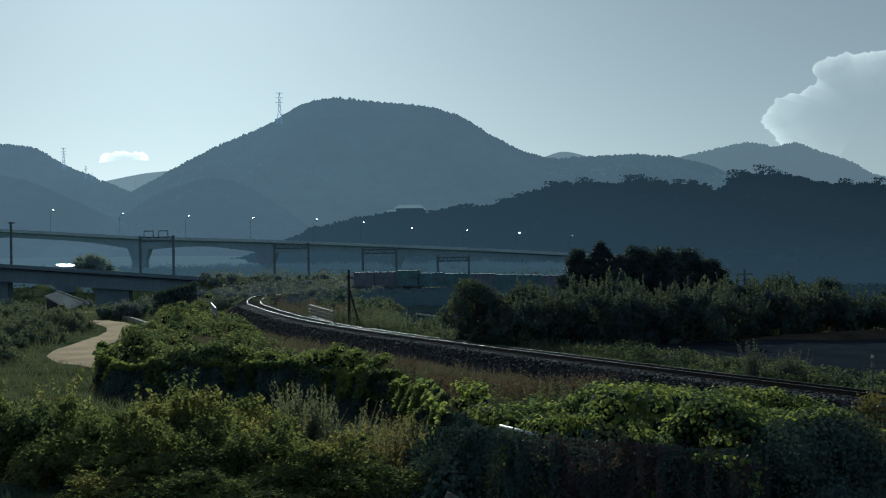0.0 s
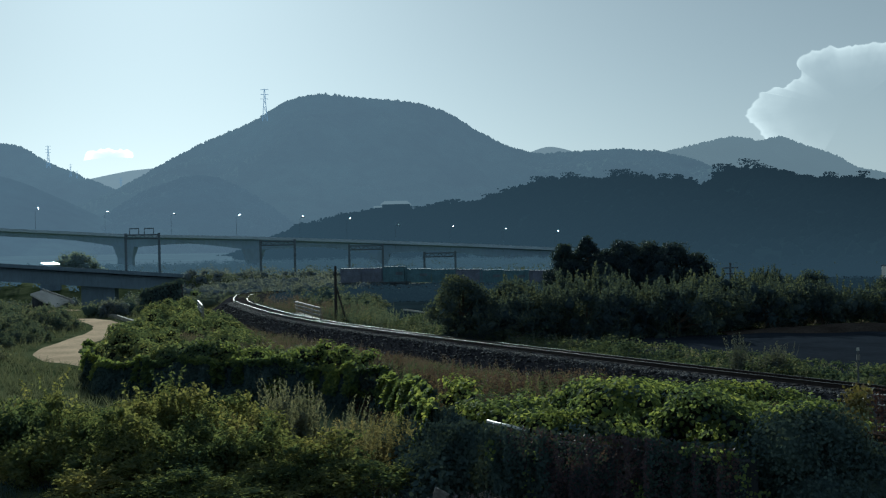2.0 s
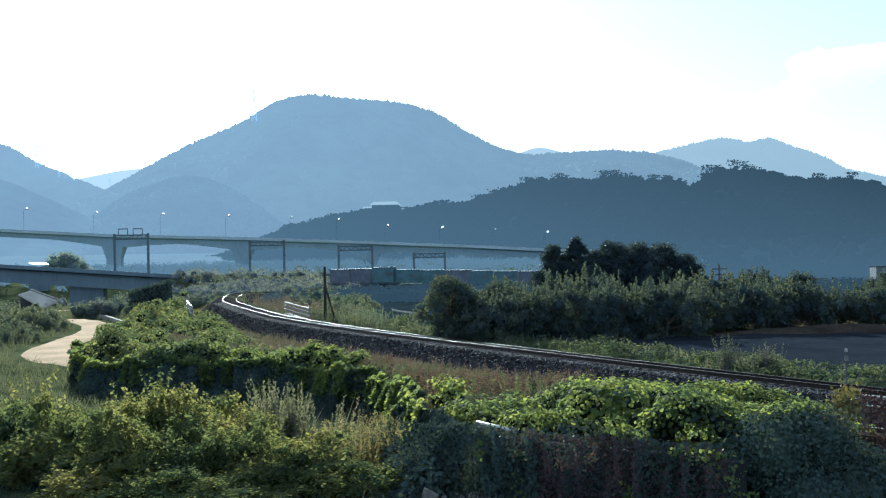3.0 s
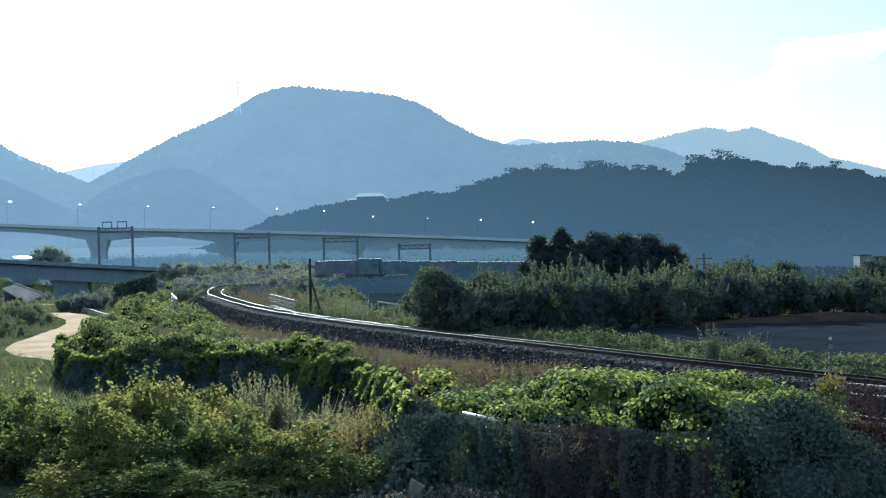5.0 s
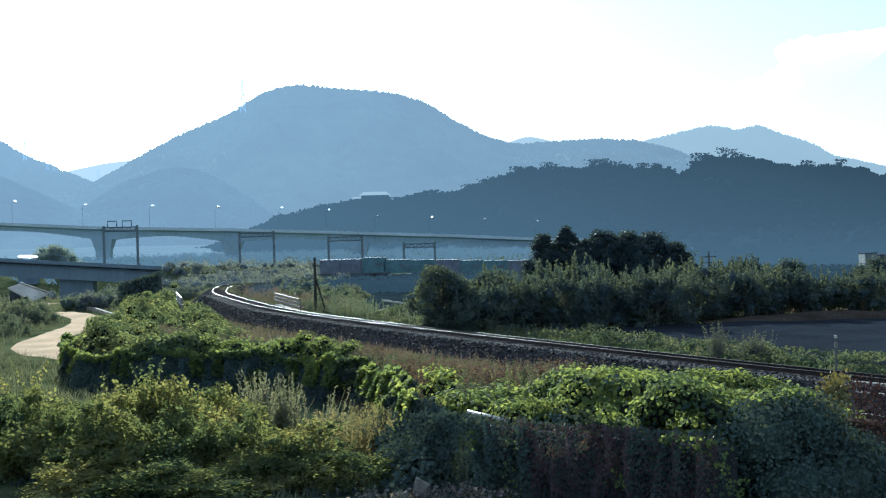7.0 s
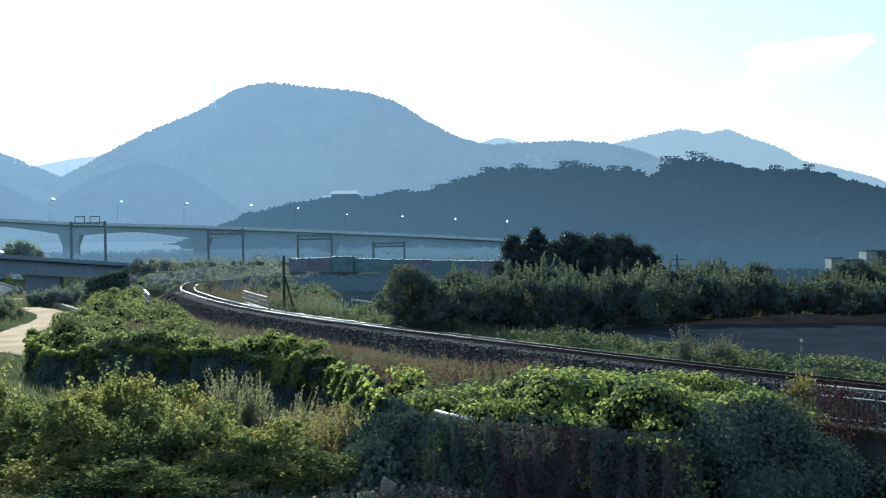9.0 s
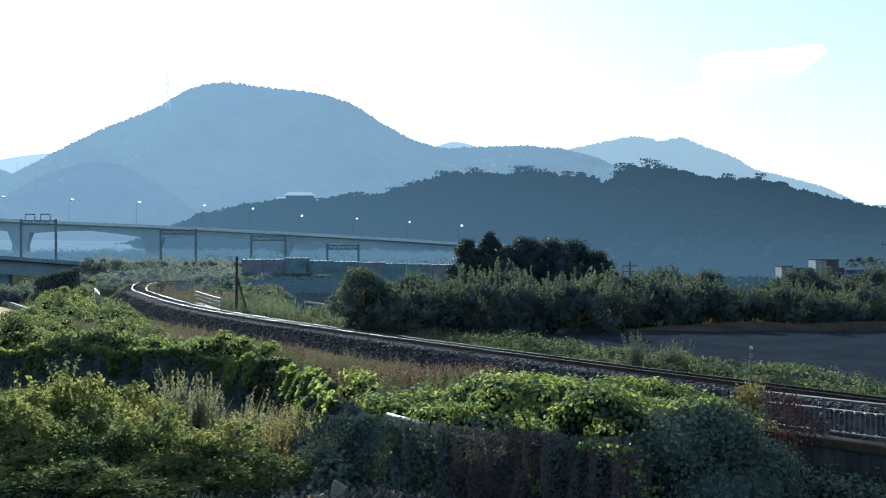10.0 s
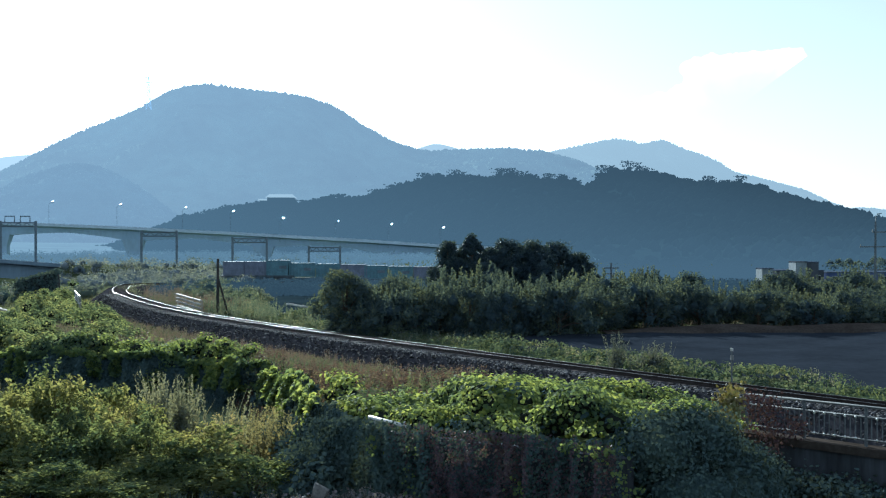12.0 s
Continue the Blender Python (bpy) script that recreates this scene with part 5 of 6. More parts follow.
part("mouth", Shape().box((0.2, -1.08, 0.3), (1.0, 0.3, 0.9), -0.18), M["net"], ramp, "dark culvert opening")
part("parapet", Shape().tube([(-1.2, 1.6, 3.15), (2.9, 1.2, 1.65), (3.5, 0.6, 1.0)], 0.14, 6), M["concrete"], ramp)

# ---------------- main line viaduct and its masts ----------------
deck = lambda x: 4.9 - (x + 105) * 0.078
via = thing("rail_viaduct", "concrete railway viaduct with a deep plain girder", "viaduct", kind="structure")
line = [(x, 300.0, deck(x)) for x in np.arange(-190, -60, 4.0)]
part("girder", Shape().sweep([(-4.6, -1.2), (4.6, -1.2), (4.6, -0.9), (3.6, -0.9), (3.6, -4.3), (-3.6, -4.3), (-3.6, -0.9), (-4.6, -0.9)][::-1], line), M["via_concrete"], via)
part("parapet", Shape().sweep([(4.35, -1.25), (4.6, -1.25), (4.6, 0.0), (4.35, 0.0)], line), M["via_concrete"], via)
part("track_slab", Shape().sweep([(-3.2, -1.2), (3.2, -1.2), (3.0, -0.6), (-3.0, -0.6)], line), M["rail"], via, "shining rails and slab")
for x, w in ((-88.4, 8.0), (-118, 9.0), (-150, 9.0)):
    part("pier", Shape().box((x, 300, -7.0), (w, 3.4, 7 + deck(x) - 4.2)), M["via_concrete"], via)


def gantry(x, y, z, wide, tall, box=False):
    """A portal of two masts with a lattice beam over the line."""
    g = thing("catenary_gantry", "grey steel portal over the electrified railway line", "gantry", (x, y, z), 0, "catenary gantries")
    for e in (-wide / 2, wide / 2):
        m = part("mast", Shape().box((e, 0, -0.6), (0.5, 0.5, tall + 0.6)), M["steel_far"], g)
        part("insulator", Shape().tube([(e + (0.3 if e > 0 else -0.3), 0, tall - 1.6), (e, 0, tall - 1.3), (e, 0, tall - 3.8), (e + 0.35, 0, tall - 3.8)], 0.09, 5), M["steel_far"], m)
    beam = Shape()
    for h in (tall - 1.3, tall - 0.4):
        beam.tube([(-wide / 2, 0, h), (wide / 2, 0, h)], 0.15, 5)
    for i in range(8):
        a, b = -wide / 2 + wide * i / 8, -wide / 2 + wide * (i + 1) / 8
        beam.tube([(a, 0, tall - (1.3 if i % 2 else 0.4)), (b, 0, tall - (0.4 if i % 2 else 1.3))], 0.09, 4)
    part("lattice_beam", beam, M["steel_far"], g)
    if box:
        for e in (-0.24, 0.2):
            fr = Shape()
            c = e * wide
            fr.tube([(c - 1.1, 0, tall - 0.4), (c - 1.1, 0, tall + 1.1), (c + 1.1, 0, tall + 1.1), (c + 1.1, 0, tall - 0.4)], 0.15, 5)
            part("switch_frame", fr, M["steel_far"], g)


gantry(-78, 300, 2.6, 8.0, 9.2, True)
gantry(-46, 302, 0.9, 8.2, 8.7)
gantry(-25, 304, 0.6, 8.1, 7.5)
gantry(-7.3, 306, -0.2, 7.5, 6.2)
mast = thing("catenary_mast", "dark catenary mast standing on the viaduct", "mast", (-113.2, 300, 4.4))
part("shaft", Shape().box((0, 0, 0), (0.45, 0.45, 11.2)), M["steel_dark"], mast)
part("bracket", Shape().box((0.1, 0, 10.8), (1.7, 0.2, 0.25)), M["steel_dark"], mast)

# ---------------- highway bridge ----------------
hw = lambda x: float(np.interp(x, [-420, -216, -153, -96, -46, 4, 37, 160], [24.0, 20.0, 15.7, 13.4, 10.8, 8.0, 5.8, 1.0]))
bridge = thing("highway_bridge", "long pale concrete highway bridge with haunched girders", "bridge", kind="structure")
PIERS = [-330, -240, -153, -96, -40, 15, 70]
xs = np.arange(-420, 75, 5.0)
girder, top, par = Shape(), Shape(), Shape()
v, f = [], []
for i, x in enumerate(xs):
    near = min(abs(x - p) for p in PIERS)
    deep = 3.6 + 2.6 * max(0, 1 - near / 30) ** 1.5
    for yy, zz in ((554, -1.2), (556.5, -1.9), (557, -deep), (563, -deep), (563.5, -1.9), (566, -1.2)):
        v.append((x, yy, hw(x) + zz))
for i in range(len(xs) - 1):
    for k in range(6):
        f.append((i * 6 + k, i * 6 + (k + 1) % 6, (i + 1) * 6 + (k + 1) % 6, (i + 1) * 6 + k))
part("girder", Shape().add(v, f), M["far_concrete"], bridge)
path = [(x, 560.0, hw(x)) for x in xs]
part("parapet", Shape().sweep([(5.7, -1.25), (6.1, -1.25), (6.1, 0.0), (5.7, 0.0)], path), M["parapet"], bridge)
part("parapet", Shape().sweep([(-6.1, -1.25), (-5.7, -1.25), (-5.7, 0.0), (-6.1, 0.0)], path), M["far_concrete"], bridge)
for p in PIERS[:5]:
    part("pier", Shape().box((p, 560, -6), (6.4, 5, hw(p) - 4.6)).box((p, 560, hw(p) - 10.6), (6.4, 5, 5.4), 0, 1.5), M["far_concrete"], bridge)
head = Shape()
for i, x in enumerate((-192, -161, -131.6, -102.7, -74.7, -54, -32.6, -8.6, 14.6, 37.5)):
    z = hw(x) - 2.2 * float(smooth01(x, -60, -36))
    l_ = thing("street_lamp", "tall thin street lamp on the highway bridge", "street lamp", (x, 556, z - 1), 0, "highway street lamps")
    part("column", Shape().tube([(0, 0, 0), (0, 0, 9.0), (0.3, 0, 9.8), (1.2, 0, 10.1)], [0.07, 0.06, 0.05, 0.05], 6), M["steel_far"], l_)
    bm = bmesh.new()
    bmesh.ops.create_uvsphere(bm, u_segments=10, v_segments=6, radius=0.55)
    me = bpy.data.meshes.new("lamp_head")
    bmesh.ops.transform(bm, matrix=Matrix.Translation((1.5, 0, 10.1)) @ Matrix.Diagonal((1.2, 0.7, 0.4, 1)), verts=bm.verts)
    bm.to_mesh(me)
    bm.free()
    part("lamp_head", me, M["steel_far"], l_, "grey lamp head", True)
    # added plate over the head, tilted to mirror the sun at the camera
    way = (Vector((x + 1.5, 556, z + 9.4)) - Vector((0, 0, EYE))).normalized()
    tilt = (SUN_DIR - way).normalized().to_track_quat("Z", "Y").to_matrix().to_4x4()
    plate = Shape().box((0, 0, -0.03), (0.95, 0.45, 0.06))
    plate.v = [tuple(tilt @ Vector(q) + Vector((1.5, 0, 10.55))) for q in plate.v]
    part("glint_plate", plate, M["chrome"], l_, "added plate that mirrors the sun as a glint")

# low kerb beside the road, and hazy trees of the plain
single("road_kerb", Shape().sweep([(-0.15, -0.3), (0.15, -0.3), (0.15, 0.45), (-0.15, 0.45)], [(x, y, float(ground(x, y)[0])) for x, y in ((-49.5, 163), (-45, 154), (-41, 146), (-37.5, 138), (-34.6, 132))]), M["concrete"], "pale concrete kerb wall beside the dirt road", "kerb", kind="structure")
px, py = spread(4200, -330, 60, 312, 660, lambda x, y: (np.abs(y - 560) > 14) * (lumps(x, y, 28.0) > 0.45))
ps = RNG.uniform(1.0, 2.6, len(px))
p, d = crown_points(np.stack([px, py, ground(px, py) + ps * 0.7, ps], 1), 34, RNG)
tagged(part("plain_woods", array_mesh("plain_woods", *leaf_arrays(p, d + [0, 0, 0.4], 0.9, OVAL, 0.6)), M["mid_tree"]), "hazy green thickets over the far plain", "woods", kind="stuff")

px, py = spread(2600, -150, 60, 238, 318, lambda x, y: (np.abs(y - 300) > 6) * (line_gap(x, y, ROAD)[0] > 5) * (lumps(x, y, 16.0) > 0.3) * (x > -70) * (x < -22))
ps = RNG.uniform(0.8, 1.9, len(px))
p, d = crown_points(np.stack([px, py, ground(px, py) + ps * 0.5, ps], 1), 36, RNG)
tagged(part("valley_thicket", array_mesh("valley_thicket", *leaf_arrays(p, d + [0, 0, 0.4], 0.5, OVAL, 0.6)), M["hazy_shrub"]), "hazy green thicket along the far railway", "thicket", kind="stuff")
# scrub coloured dark and blue for the shaded, hazy ground there
px, py = RNG.uniform(-24, 60, 3200), RNG.uniform(136, 222, 3200)
ps = RNG.uniform(0.5, 1.1, 3200)
clear = dd(px, py) > 3.6
px, py, ps = px[clear], py[clear], ps[clear]
p, d = crown_points(np.stack([px, py, np.maximum(ground(px, py), -1.2) + ps * 0.5, ps], 1), 50, RNG)
tagged(part("dark_hedge", array_mesh("dark_hedge", *leaf_arrays(p, d + [0, 0, 0.3], 0.4, OVAL, 0.6)), M["hedge"]), "dark shaded scrub below the freight train", "scrub", kind="stuff")

px, py = RNG.uniform(30, 150, 1500), RNG.uniform(206, 300, 1500)
ps = RNG.uniform(1.2, 2.6, 1500)
p, d = crown_points(np.stack([px, py, ground(px, py) + ps * 0.6, ps], 1), 44, RNG)
# hedgerow leaves carry the hill's haze emission
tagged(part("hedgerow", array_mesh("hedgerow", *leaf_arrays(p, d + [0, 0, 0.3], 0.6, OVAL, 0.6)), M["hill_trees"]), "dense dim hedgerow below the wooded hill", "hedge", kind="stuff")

rng = np.random.default_rng(321)
px, py = rng.uniform(90, 150, 240), rng.uniform(226, 262, 240)
ps = rng.uniform(0.5, 1.3, 240)
rise = 3.0 * rng.random(240) ** 1.2 * np.clip((px - 87) / 12, 0.15, 1) + 0.4
p, d = crown_points(np.stack([px, py, ground(px, py) + rise, ps], 1), 240, RNG)
tagged(part("hillside_trees", array_mesh("hillside_trees", *leaf_arrays(p, d + [0, 0, 0.4], 0.5, OVAL, 0.6)), M["hillside"]), "sunlit yellowish trees under the wooded hill", "woods", kind="stuff")

# added shed that carries the glare: its roof is tilted to mirror the sun
far = thing("glare_shed", "added shed whose roof mirrors the glare behind the viaduct", "shed", (-107.5, 322, -4.73))
part("wall", Shape().box((0, 0, -0.5), (5.0, 1.6, 9.4)), M["via_concrete"], far)
way = (Vector((-107.5, 322, 4.8)) - Vector((0, 0, EYE))).normalized()
tilt = (SUN_DIR - way).normalized().to_track_quat("Z", "Y").to_matrix().to_4x4()
roof = Shape().box((0, 0, -0.06), (5.2, 1.5, 0.12))
roof.v = [tuple(tilt @ Vector(q) + Vector((0, 0, 9.6))) for q in roof.v]
part("roof", roof, M["chrome"], far, "roof sheet tilted to mirror the sun")

# ---------------- houses and pole on the far right ----------------
def house(at, size, rz, wall, roof, label, windows):
    h = thing("farm_building", label, "building", at, rz)
    w, d, t = size
    part("wall", Shape().box((0, 0, -1), (w, d, t + 1)), M[wall], h)
    part("roof", Shape().box((0, 0, t), (w + 0.12, d + 0.12, 0.14)), M[roof], h)
    for i in range(windows):
        x = -w / 2 + w * (i + 0.5) / windows
        win = part("window", Shape().box((x, -d / 2 - 0.03, t * 0.4), (w / windows * 0.5, 0.06, t * 0.32)), M["glass"], h)
        part("frame", Shape().box((x, -d / 2 - 0.05, t * 0.4 - 0.06), (w / windows * 0.5 + 0.16, 0.05, 0.06)).box((x, -d / 2 - 0.05, t * 0.72), (w / windows * 0.5 + 0.16, 0.05, 0.06)), M["white_paint"], win)


zg = float(ground(70, 190)[0])
house((62.65, 190, zg), (1.7, 3, 2.85 - zg), 0, "house_wall", "roof", "small pale rendered building behind the orchard", 1)
house((68.3, 194, zg), (7.4, 8, 2.5 - zg), 0, "house_dark", "roof", "low dark building with a flat roof behind the orchard", 3)
house((67.85, 190, 2.0), (1.7, 3.2, 1.85), 0, "house_wall", "house_dark", "pale rooftop block on the low building", 0)
house((69.72, 190.4, 2.0), (1.95, 3.2, 1.8), 0, "house_dark", "roof", "dark rooftop block beside the pale one", 0)
house((84.2, 196, zg), (22, 8, 2.15 - zg), 0, "blue_shed", "roof", "long blue-clad shed with a dark flat roof", 6)
hut = thing("gabled_hut", "small white gable-sided hut beside the shed", "hut", (75.0, 186, zg))
hz = 0.9 - zg
gable = Shape().add([(x, y, z) for y in (-1, 1) for x, z in ((-0.75, -1), (0.75, -1), (0.75, hz), (0, hz + 0.85), (-0.75, hz))],
                    [(0, 1, 2, 3, 4), (9, 8, 7, 6, 5)] + [(i, i + 5, (i + 1) % 5 + 5, (i + 1) % 5) for i in range(5)])
part("wall", gable, M["white_paint"], hut)
for sx in (-1, 1):
    part("roof", Shape().add([(sx * (0.9 - 0.9 * k), y, hz - 0.1 + 1.05 * k + e) for e in (0, 0.07) for k in (0, 1) for y in (-1.12, 1.12)],
                             [(0, 1, 3, 2), (4, 6, 7, 5), (0, 4, 5, 1), (2, 3, 7, 6), (0, 2, 6, 4), (1, 5, 7, 3)]), M["roof"], hut)
part("door", Shape().box((0, -1.03, hz - 2.2), (0.6, 0.06, 1.7)), M["house_dark"], hut, "dark door")
up = thing("utility_pole", "concrete utility pole with crossarms and wires", "utility pole", (63.2, 150, -0.3))
part("shaft", Shape().tube([(0, 0, -0.4), (0.05, 0, 9.7)], [0.19, 0.12], 8), M["steel_dark"], up)
part("lamp_arm", Shape().tube([(0.05, 0, 9.6), (0.12, 0, 10.3), (0.28, 0, 10.68), (0.8, 0, 10.74)], 0.06, 6), M["steel_dark"], up)
for z, a, b in ((8.4, -0.4, 2.4), (6.6, -1.9, 1.9), (3.8, -1.6, 1.9)):
    arm = part("crossarm", Shape().box(((a + b) / 2, 0, z), (b - a, 0.12, 0.14)), M["steel_dark"], up)
    for q in (a + 0.1, b - 0.1):
        part("insulator", Shape().tube([(q, 0, z + 0.1), (q, 0, z + 0.42)], 0.06, 6), M["steel_dark"], arm)
up2 = thing("utility_pole", "short far utility pole above the orchard", "utility pole", (26.6, 130, -0.4))
part("shaft", Shape().tube([(0, 0, -0.4), (0, 0, 5.2)], [0.15, 0.1], 8), M["steel_dark"], up2)
part("crossarm", Shape().box((0, 0, 4.6), (1.6, 0.1, 0.12)), M["steel_dark"], up2)
part("crossarm", Shape().box((0, 0, 4.0), (1.3, 0.1, 0.12)), M["steel_dark"], up2)

# ---------------- hills and mountains ----------------
def ridge(name, label, crest, y0, run, foot, material, rough, step=14.0, down=26, seed=0, grow=0.0, taper=0.0):
    """A long wooded ridge: crest is pairs of place and height, run the depth of the slope towards the valley."""
    c = np.array(crest, float)
    xs = np.arange(c[0, 0], c[-1, 0], step)
    h = np.interp(xs, c[:, 0], c[:, 1]) + grow
    h = np.convolve(np.pad(h, 2, mode="edge"), [0.1, 0.2, 0.4, 0.2, 0.1], "valid")
    t = np.linspace(-0.3, 1, down)
    gx = np.repeat(xs[None], down, 0)
    fall = np.where(t < 0, -t * 0.8, np.abs(t) ** 0.9)[:, None]
    gy = y0 - run * t[:, None] * (np.clip((h[None] + 6) / taper, 0.05, 1) if taper else 1.0) + 0 * gx
    gz = h[None] + (foot - h[None]) * np.clip(fall, 0, 1)
    nz = (lumps(gx + seed * 97, gy, run * 0.22) - 0.5) * 2 + (lumps(gx + seed * 31, gy, run * 0.08) - 0.5) * 0.8
    nz = nz + (lumps(gx + seed * 11 + gy * 0.25, gy * 0.2, run * 0.06) - 0.5) * 1.1
    gz = gz + nz * rough * np.clip(np.abs(t)[:, None] * 4, 0, 1) * np.clip(1.2 - t[:, None], 0, 1)
    v = np.stack([gx, gy, gz], -1).reshape(-1, 3)
    b = len(xs)
    i = (np.arange(down - 1)[:, None] * b + np.arange(b - 1)[None]).ravel()
    ob = tagged(part(name, array_mesh(name, v, np.stack([i, i + b, i + b + 1, i + 1], 1)), material, smooth=True), label, "mountain", kind="structure")
    return ob, v.reshape(down, b, 3)


def wood(name, label, grid, count, size, material, crest_share=0.3, seed=1, lift=0.3):
    """Tree crowns strewn over a ridge, thicker along its skyline."""
    rng = np.random.default_rng(seed)
    a, b = grid.shape[:2]
    u = np.where(rng.random(count) < crest_share, rng.uniform(5.0, 7.0, count), rng.uniform(4, a - 1.01, count))
    w = rng.uniform(0, b - 1.01, count)
    i, j = u.astype(int), w.astype(int)
    fu, fw = (u - i)[:, None], (w - j)[:, None]
    p = (grid[i, j] * (1 - fw) + grid[i, j + 1] * fw) * (1 - fu) + (grid[i + 1, j] * (1 - fw) + grid[i + 1, j + 1] * fw) * fu
    s = size * rng.uniform(0.5, 1.3, count)
    p = p + np.stack([0 * s, 0 * s, s * lift], 1)
    v, f = lump_arrays(p, s, 1.1, 0.35, rng)
    return tagged(part(name, array_mesh(name, v, f), material), label, "woods", kind="stuff")


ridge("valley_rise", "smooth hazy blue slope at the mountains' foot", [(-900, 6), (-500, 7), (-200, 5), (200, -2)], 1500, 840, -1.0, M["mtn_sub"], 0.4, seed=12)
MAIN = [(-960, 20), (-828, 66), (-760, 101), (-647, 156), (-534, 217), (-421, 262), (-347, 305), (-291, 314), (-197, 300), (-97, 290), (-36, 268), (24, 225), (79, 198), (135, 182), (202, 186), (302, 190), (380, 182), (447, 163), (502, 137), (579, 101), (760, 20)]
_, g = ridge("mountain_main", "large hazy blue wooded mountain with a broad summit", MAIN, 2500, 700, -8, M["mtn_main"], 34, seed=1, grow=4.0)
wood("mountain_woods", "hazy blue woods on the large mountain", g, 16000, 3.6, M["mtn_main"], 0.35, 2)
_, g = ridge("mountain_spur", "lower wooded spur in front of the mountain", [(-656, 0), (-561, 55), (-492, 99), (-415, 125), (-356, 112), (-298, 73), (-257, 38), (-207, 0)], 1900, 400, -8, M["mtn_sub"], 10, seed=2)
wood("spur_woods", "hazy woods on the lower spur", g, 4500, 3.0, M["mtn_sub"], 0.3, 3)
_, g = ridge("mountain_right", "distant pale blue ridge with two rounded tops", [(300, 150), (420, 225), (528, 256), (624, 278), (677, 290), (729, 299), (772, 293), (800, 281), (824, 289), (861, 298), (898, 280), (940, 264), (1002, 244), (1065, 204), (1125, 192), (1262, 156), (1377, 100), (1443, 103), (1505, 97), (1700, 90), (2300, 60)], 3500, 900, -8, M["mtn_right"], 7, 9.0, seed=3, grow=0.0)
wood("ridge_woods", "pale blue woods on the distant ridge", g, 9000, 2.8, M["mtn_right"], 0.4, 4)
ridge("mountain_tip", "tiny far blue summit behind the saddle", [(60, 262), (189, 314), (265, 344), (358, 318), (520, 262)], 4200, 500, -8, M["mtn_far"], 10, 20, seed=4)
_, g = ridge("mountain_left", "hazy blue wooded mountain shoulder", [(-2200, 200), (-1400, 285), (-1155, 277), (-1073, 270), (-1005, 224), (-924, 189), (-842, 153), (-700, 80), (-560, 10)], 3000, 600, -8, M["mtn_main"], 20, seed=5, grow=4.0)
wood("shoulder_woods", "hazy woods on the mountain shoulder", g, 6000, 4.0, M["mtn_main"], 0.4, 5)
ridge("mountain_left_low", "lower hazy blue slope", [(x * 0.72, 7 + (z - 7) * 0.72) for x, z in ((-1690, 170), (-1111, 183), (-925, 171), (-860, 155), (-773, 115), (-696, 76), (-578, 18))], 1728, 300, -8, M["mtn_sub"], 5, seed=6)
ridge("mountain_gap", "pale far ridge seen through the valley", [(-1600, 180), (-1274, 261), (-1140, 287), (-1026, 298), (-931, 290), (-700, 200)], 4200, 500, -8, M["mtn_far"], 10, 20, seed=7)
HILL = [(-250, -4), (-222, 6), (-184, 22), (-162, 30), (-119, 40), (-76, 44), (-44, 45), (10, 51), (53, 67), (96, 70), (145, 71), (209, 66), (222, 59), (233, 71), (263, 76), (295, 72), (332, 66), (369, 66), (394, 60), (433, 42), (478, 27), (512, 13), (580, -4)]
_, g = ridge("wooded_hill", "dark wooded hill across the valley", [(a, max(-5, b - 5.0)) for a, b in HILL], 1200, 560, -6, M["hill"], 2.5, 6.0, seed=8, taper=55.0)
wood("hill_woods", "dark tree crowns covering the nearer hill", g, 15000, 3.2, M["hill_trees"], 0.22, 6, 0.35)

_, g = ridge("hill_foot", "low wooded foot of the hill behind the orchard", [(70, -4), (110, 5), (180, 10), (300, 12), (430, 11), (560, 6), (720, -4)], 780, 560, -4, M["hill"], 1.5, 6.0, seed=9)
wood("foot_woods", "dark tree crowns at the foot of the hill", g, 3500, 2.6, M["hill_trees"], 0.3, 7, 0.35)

# tall pines on the hill's skyline
for i, (x, h) in enumerate(((96, 9), (101, 7), (137, 10), (144, 9), (150, 10), (158, 8), (186, 8), (198, 8), (236, 12), (243, 11), (262, 12), (270, 11), (277, 9), (340, 8), (372, 9), (20, 6), (-60, 6), (66, 8), (78, 7))):
    z = float(np.interp(x, [a for a, _ in HILL], [b for _, b in HILL]))
    p = thing("pine_tree", "dark pine on the hill's skyline", "tree", (x, 1200, z - 5), 0, "skyline pines")
    part("trunk", Shape().tube([(0, 0, -2), (0.4, 0, h)], [0.5, 0.25], 6), M["hill_trees"], p)
    rng = np.random.default_rng(200 + i)
    n = 100
    t = rng.uniform(0.25, 1.1, n)
    cl = np.stack([rng.normal(size=n) * (0.8 + 2.4 * (t > 0.6)), rng.normal(size=n) * 1.8, h * t + 0.5], 1)
    part("crown", array_mesh("crown", *lump_arrays(cl, rng.uniform(0.4, 0.95, n), 0.75, 0.4, rng)), M["hill_trees"], p)

rng = np.random.default_rng(77)
cx = rng.uniform(-170, 500, 420)
cx = cx[rng.random(420) < 0.25 + 0.9 * lumps(cx, 0 * cx, 26.0)]
cz = np.interp(cx, [a for a, _ in HILL], [b for _, b in HILL]) - 5
big = rng.uniform(0.5, 1.0, len(cx)) * (0.6 + 0.9 * lumps(cx, 0 * cx + 40, 18.0))
at_, sz_ = [], []
for a, z, k in zip(cx, cz, big):
    m_ = 34
    at_.append(np.stack([a + rng.normal(size=m_) * 2.3 * k, 1199 + rng.normal(size=m_) * 2, z + rng.uniform(-1.0, 6.0, m_) * k], 1))
    sz_.append(rng.uniform(0.7, 1.6, m_) * k)
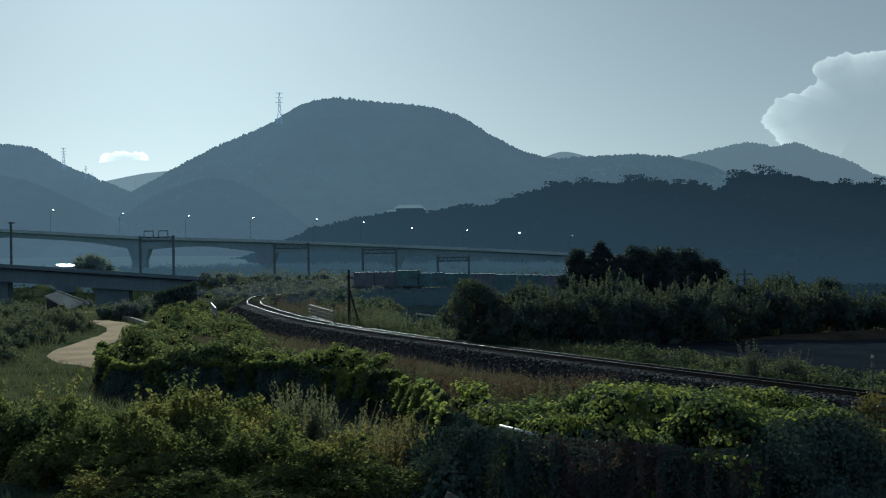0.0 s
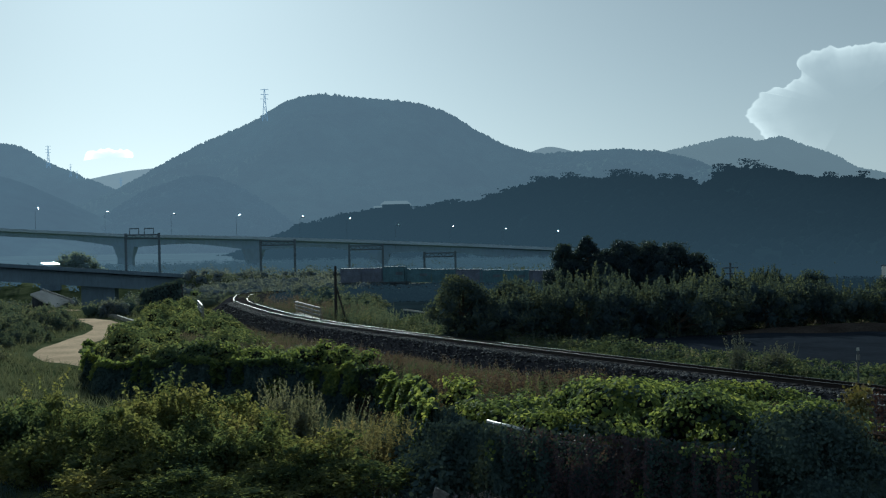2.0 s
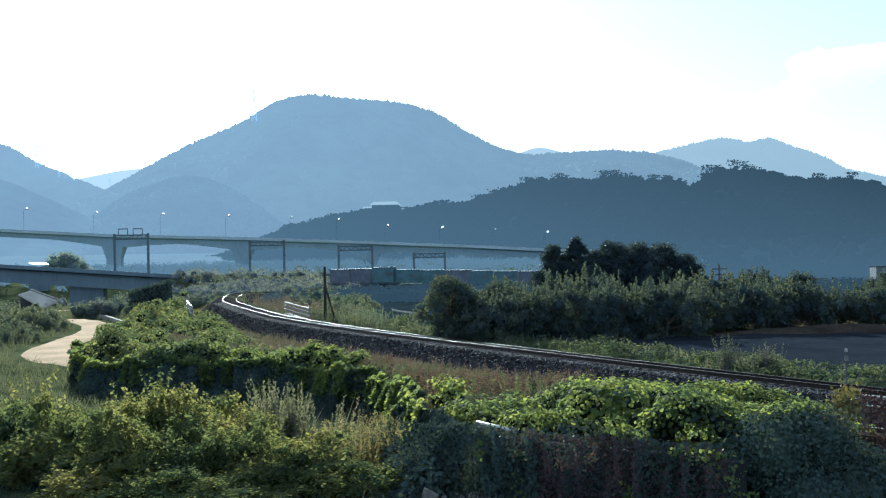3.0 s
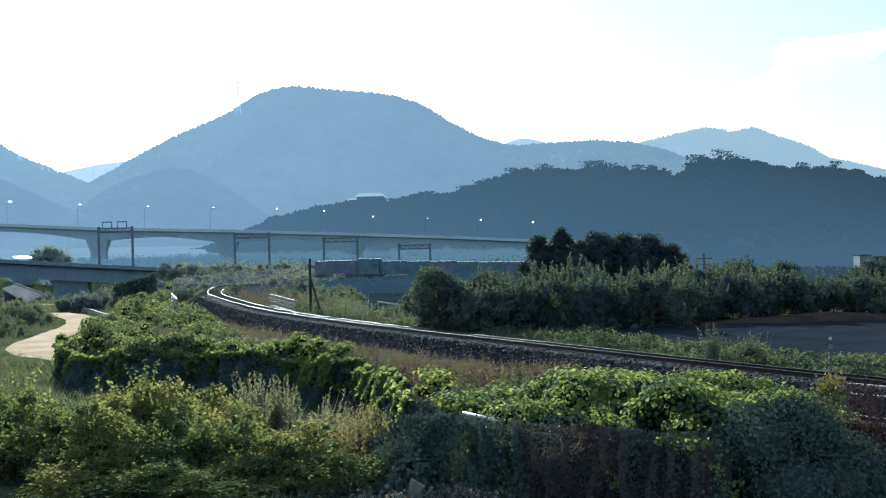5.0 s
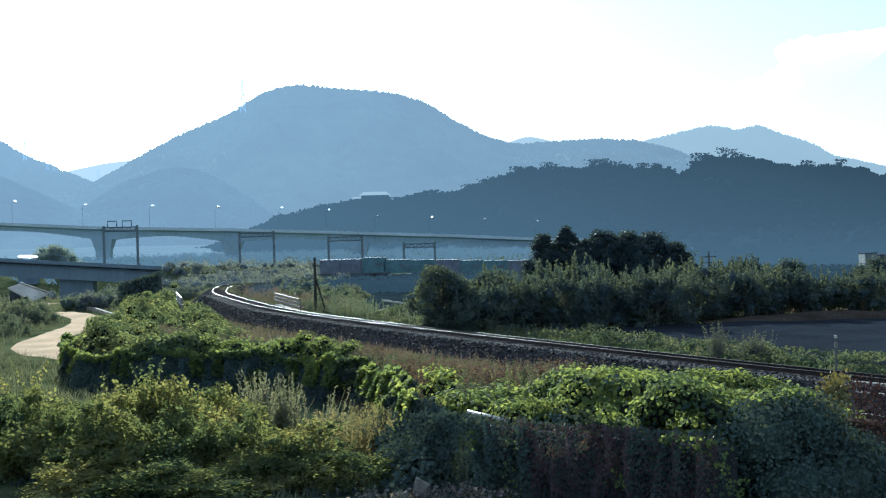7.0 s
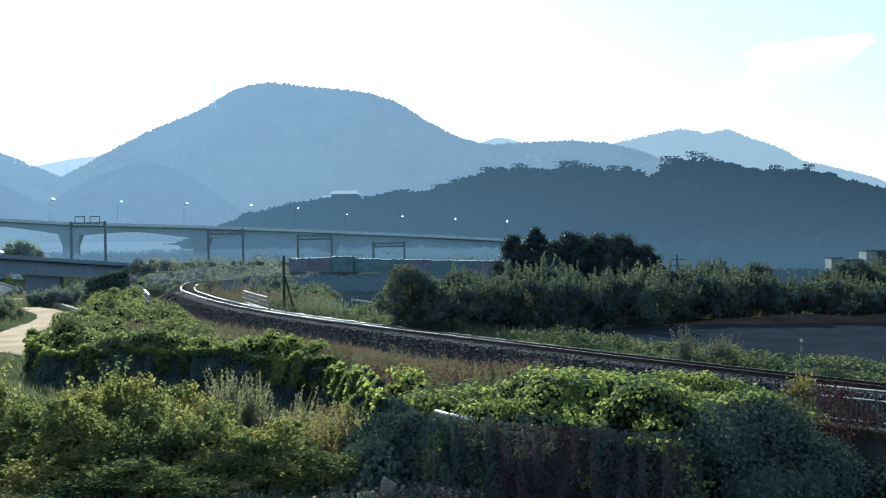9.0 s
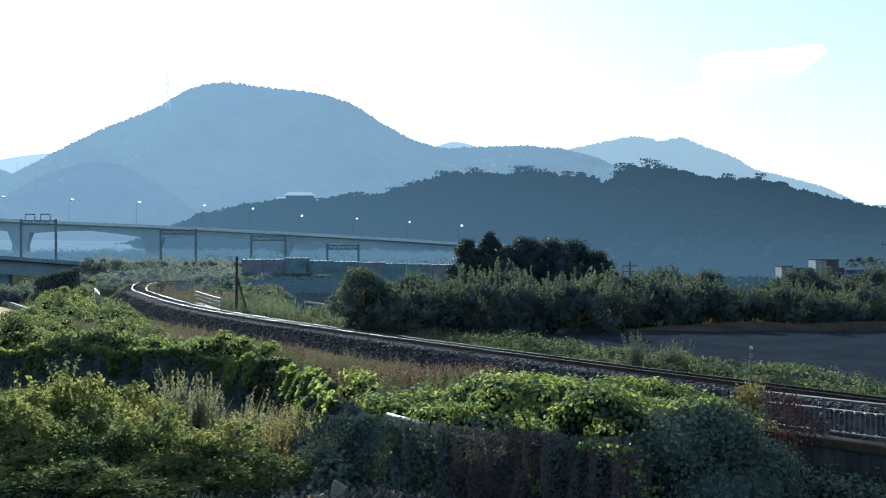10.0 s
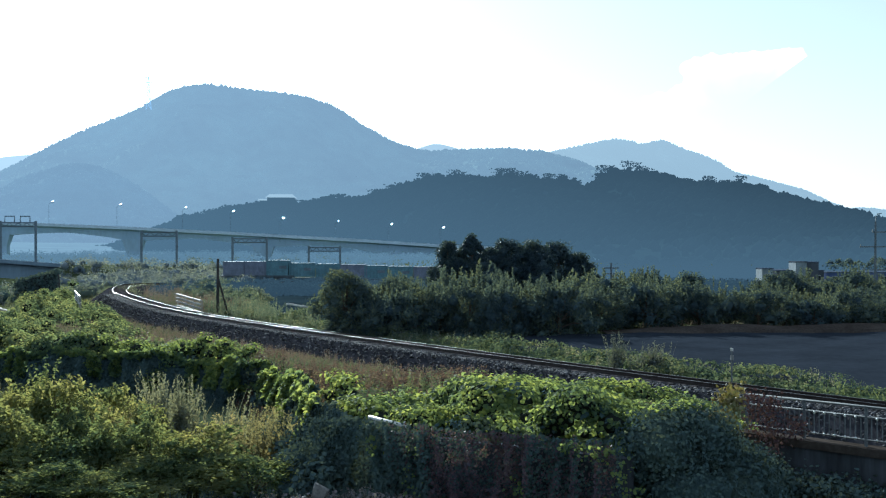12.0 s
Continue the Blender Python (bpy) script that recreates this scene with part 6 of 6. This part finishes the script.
tagged(part("ridge_trees", array_mesh("ridge_trees", *lump_arrays(np.concatenate(at_), np.concatenate(sz_), 0.8, 0.4, rng)), M["hill_trees"]), "uneven dark tree crowns along the hill's ridge", "woods", kind="stuff")

hall = thing("hilltop_hall", "hazy flat-roofed hall with a pale roof on the hillside", "building", (-66, 1150, 40.2))
# wall and roof glow with the hill's and ridge's haze emission
part("wall", Shape().box((0, 0, 0), (24, 28, 6.2)).box((-14, 0, -1), (10, 20, 4.6)), M["hill_trees"], hall)
part("roof", Shape().box((0, 0, 6.2), (27, 32, 3.0), 0, 0.75).box((-14.5, 0, 3.6), (11, 22, 1.4)), M["mtn_right"], hall, "flat roof paled by haze glow")


def pylon(at, tall):
    p = thing("pylon", "far lattice power pylon on the ridge", "pylon", at, 12, "power pylons")
    lat = Shape()
    w = tall * 0.08
    lev = [0, 0.25, 0.48, 0.66, 0.82, 1.0]
    half = [w, w * 0.72, w * 0.5, w * 0.32, w * 0.28, w * 0.08]
    for sx in (-1, 1):
        for sy in (-1, 1):
            lat.tube([(sx * a, sy * a, tall * t) for t, a in zip(lev, half)], tall * 0.006, 4)
    for (t0, a), (t1, b) in zip(zip(lev, half), zip(lev[1:], half[1:])):
        for sy in (-1, 1):
            lat.tube([(-a, sy * a, tall * t0), (b, sy * b, tall * t1)], tall * 0.004, 4)
            lat.tube([(a, sy * a, tall * t0), (-b, sy * b, tall * t1)], tall * 0.004, 4)
    part("lattice", lat, M["pylon"], p)
    for t in (0.68, 0.82, 0.97):
        part("crossarm", Shape().box((0, 0, tall * t), (tall * 0.24, tall * 0.02, tall * 0.014)), M["pylon"], p)


pylon((-391, 2440, 258), 62)
pylon((-985, 2950, 212), 52)
pylon((-933, 2950, 190), 30)
pylon((-918, 2950, 186), 18)
pylon((-718, 2600, 130), 34)

# ---------------- clouds of the backdrop ----------------
def cloud_material(name, colour, body=1.0):
    m = bpy.data.materials.new(name)
    m.use_nodes = True
    n, l = m.node_tree.nodes, m.node_tree.links
    uv, sep = n.new("ShaderNodeUVMap"), n.new("ShaderNodeSeparateXYZ")
    l.new(uv.outputs["UV"], sep.inputs["Vector"])
    em, tr, mix = n.new("ShaderNodeEmission"), n.new("ShaderNodeBsdfTransparent"), n.new("ShaderNodeMixShader")
    em.inputs["Color"].default_value = (*colour, 1)
    no, geo = n.new("ShaderNodeTexNoise"), n.new("ShaderNodeNewGeometry")
    no.inputs["Scale"].default_value, no.inputs["Detail"].default_value = 0.012, 6
    l.new(geo.outputs["Position"], no.inputs["Vector"])
    ramp = n.new("ShaderNodeValToRGB")
    e = ramp.color_ramp.elements
    e[0].position, e[0].color = 0.0, (0, 0, 0, 1)
    e[1].position, e[1].color = 1.0, (0, 0, 0, 1)
    for q, a in ((0.02, 0.6), (0.07, 0.42), (0.18, 0.24), (0.4, 0.09), (0.7, 0.015)):
        k = e.new(q)
        a = a if q < 0.05 else min(0.8, a * body)
        k.color = (a, a, a, 1)
    l.new(sep.outputs["Y"], ramp.inputs["Fac"])
    mu = n.new("ShaderNodeMath")
    mu.operation = "MULTIPLY"
    mr = n.new("ShaderNodeMapRange")
    mr.inputs["From Min"].default_value, mr.inputs["From Max"].default_value = 0.3, 0.6
    mr.inputs["To Min"].default_value, mr.inputs["To Max"].default_value = 0.6, 1.1
    l.new(no.outputs["Fac"], mr.inputs["Value"])
    l.new(ramp.outputs["Color"], mu.inputs[0])
    l.new(mr.outputs["Result"], mu.inputs[1])
    l.new(mu.outputs["Value"], mix.inputs["Fac"])
    l.new(tr.outputs["BSDF"], mix.inputs[1])
    l.new(em.outputs["Emission"], mix.inputs[2])
    l.new(mix.outputs["Shader"], n["Material Output"].inputs["Surface"])
    return m


def cloud(name, label, rim, centre, seed, body=1.0, glow=1.75):
    """A cloud bank in the backdrop: bright at its rim, thinning out inward."""
    rng = np.random.default_rng(seed)
    line = spline(rim, 6.0)
    k = np.arange(len(line))
    line = line + 13 * np.stack([lumps(k * 6, 0 * k, 34.0) - 0.5, lumps(k * 6, 0 * k + 90, 30.0) - 0.5], 1) + 13 * np.stack([lumps(k * 6, 0 * k + 7, 14.0) - 0.5, lumps(k * 6, 0 * k + 50, 14.0) - 0.5], 1)
    rows = 24
    v, uvs = [], []
    for j in range(rows):
        t = j / (rows - 1)
        for p in line:
            v.append((p[0] + (centre[0] - p[0]) * t, 4600, p[1] + (centre[1] - p[1]) * t))
            uvs.append(t)
    b = len(line)
    f = [(j * b + i, j * b + i + 1, (j + 1) * b + i + 1, (j + 1) * b + i) for j in range(rows - 1) for i in range(b - 1)]
    me = mesh_of(name, Shape().add(v, f))
    lay = me.uv_layers.new(name="depth")
    for lp in me.loops:
        lay.data[lp.index].uv = (0, uvs[lp.vertex_index])
    ob = part(name, me, cloud_material(name, (glow, glow * 0.96, glow * 0.9), body))
    ob.visible_shadow = False
    return tagged(ob, label, "cloud", kind="structure")


cloud("backdrop_cloud", "pale towering cloud with a bright curled rim", [(1230, 230), (1130, 300), (1064, 392), (1010, 440), (1019, 491), (1076, 547), (1180, 575), (1212, 600), (1196, 640), (1225, 675), (1300, 697), (1458, 713), (1637, 731), (1664, 716), (1676, 690)], (1380, 480), 1)
cloud("backdrop_cloud", "small thin pale cloud above the valley", [(-1400, 362), (-1385, 380), (-1340, 388), (-1295, 390), (-1240, 388), (-1216, 372), (-1222, 362)], (-1310, 362), 2, 3.0, 3.0)
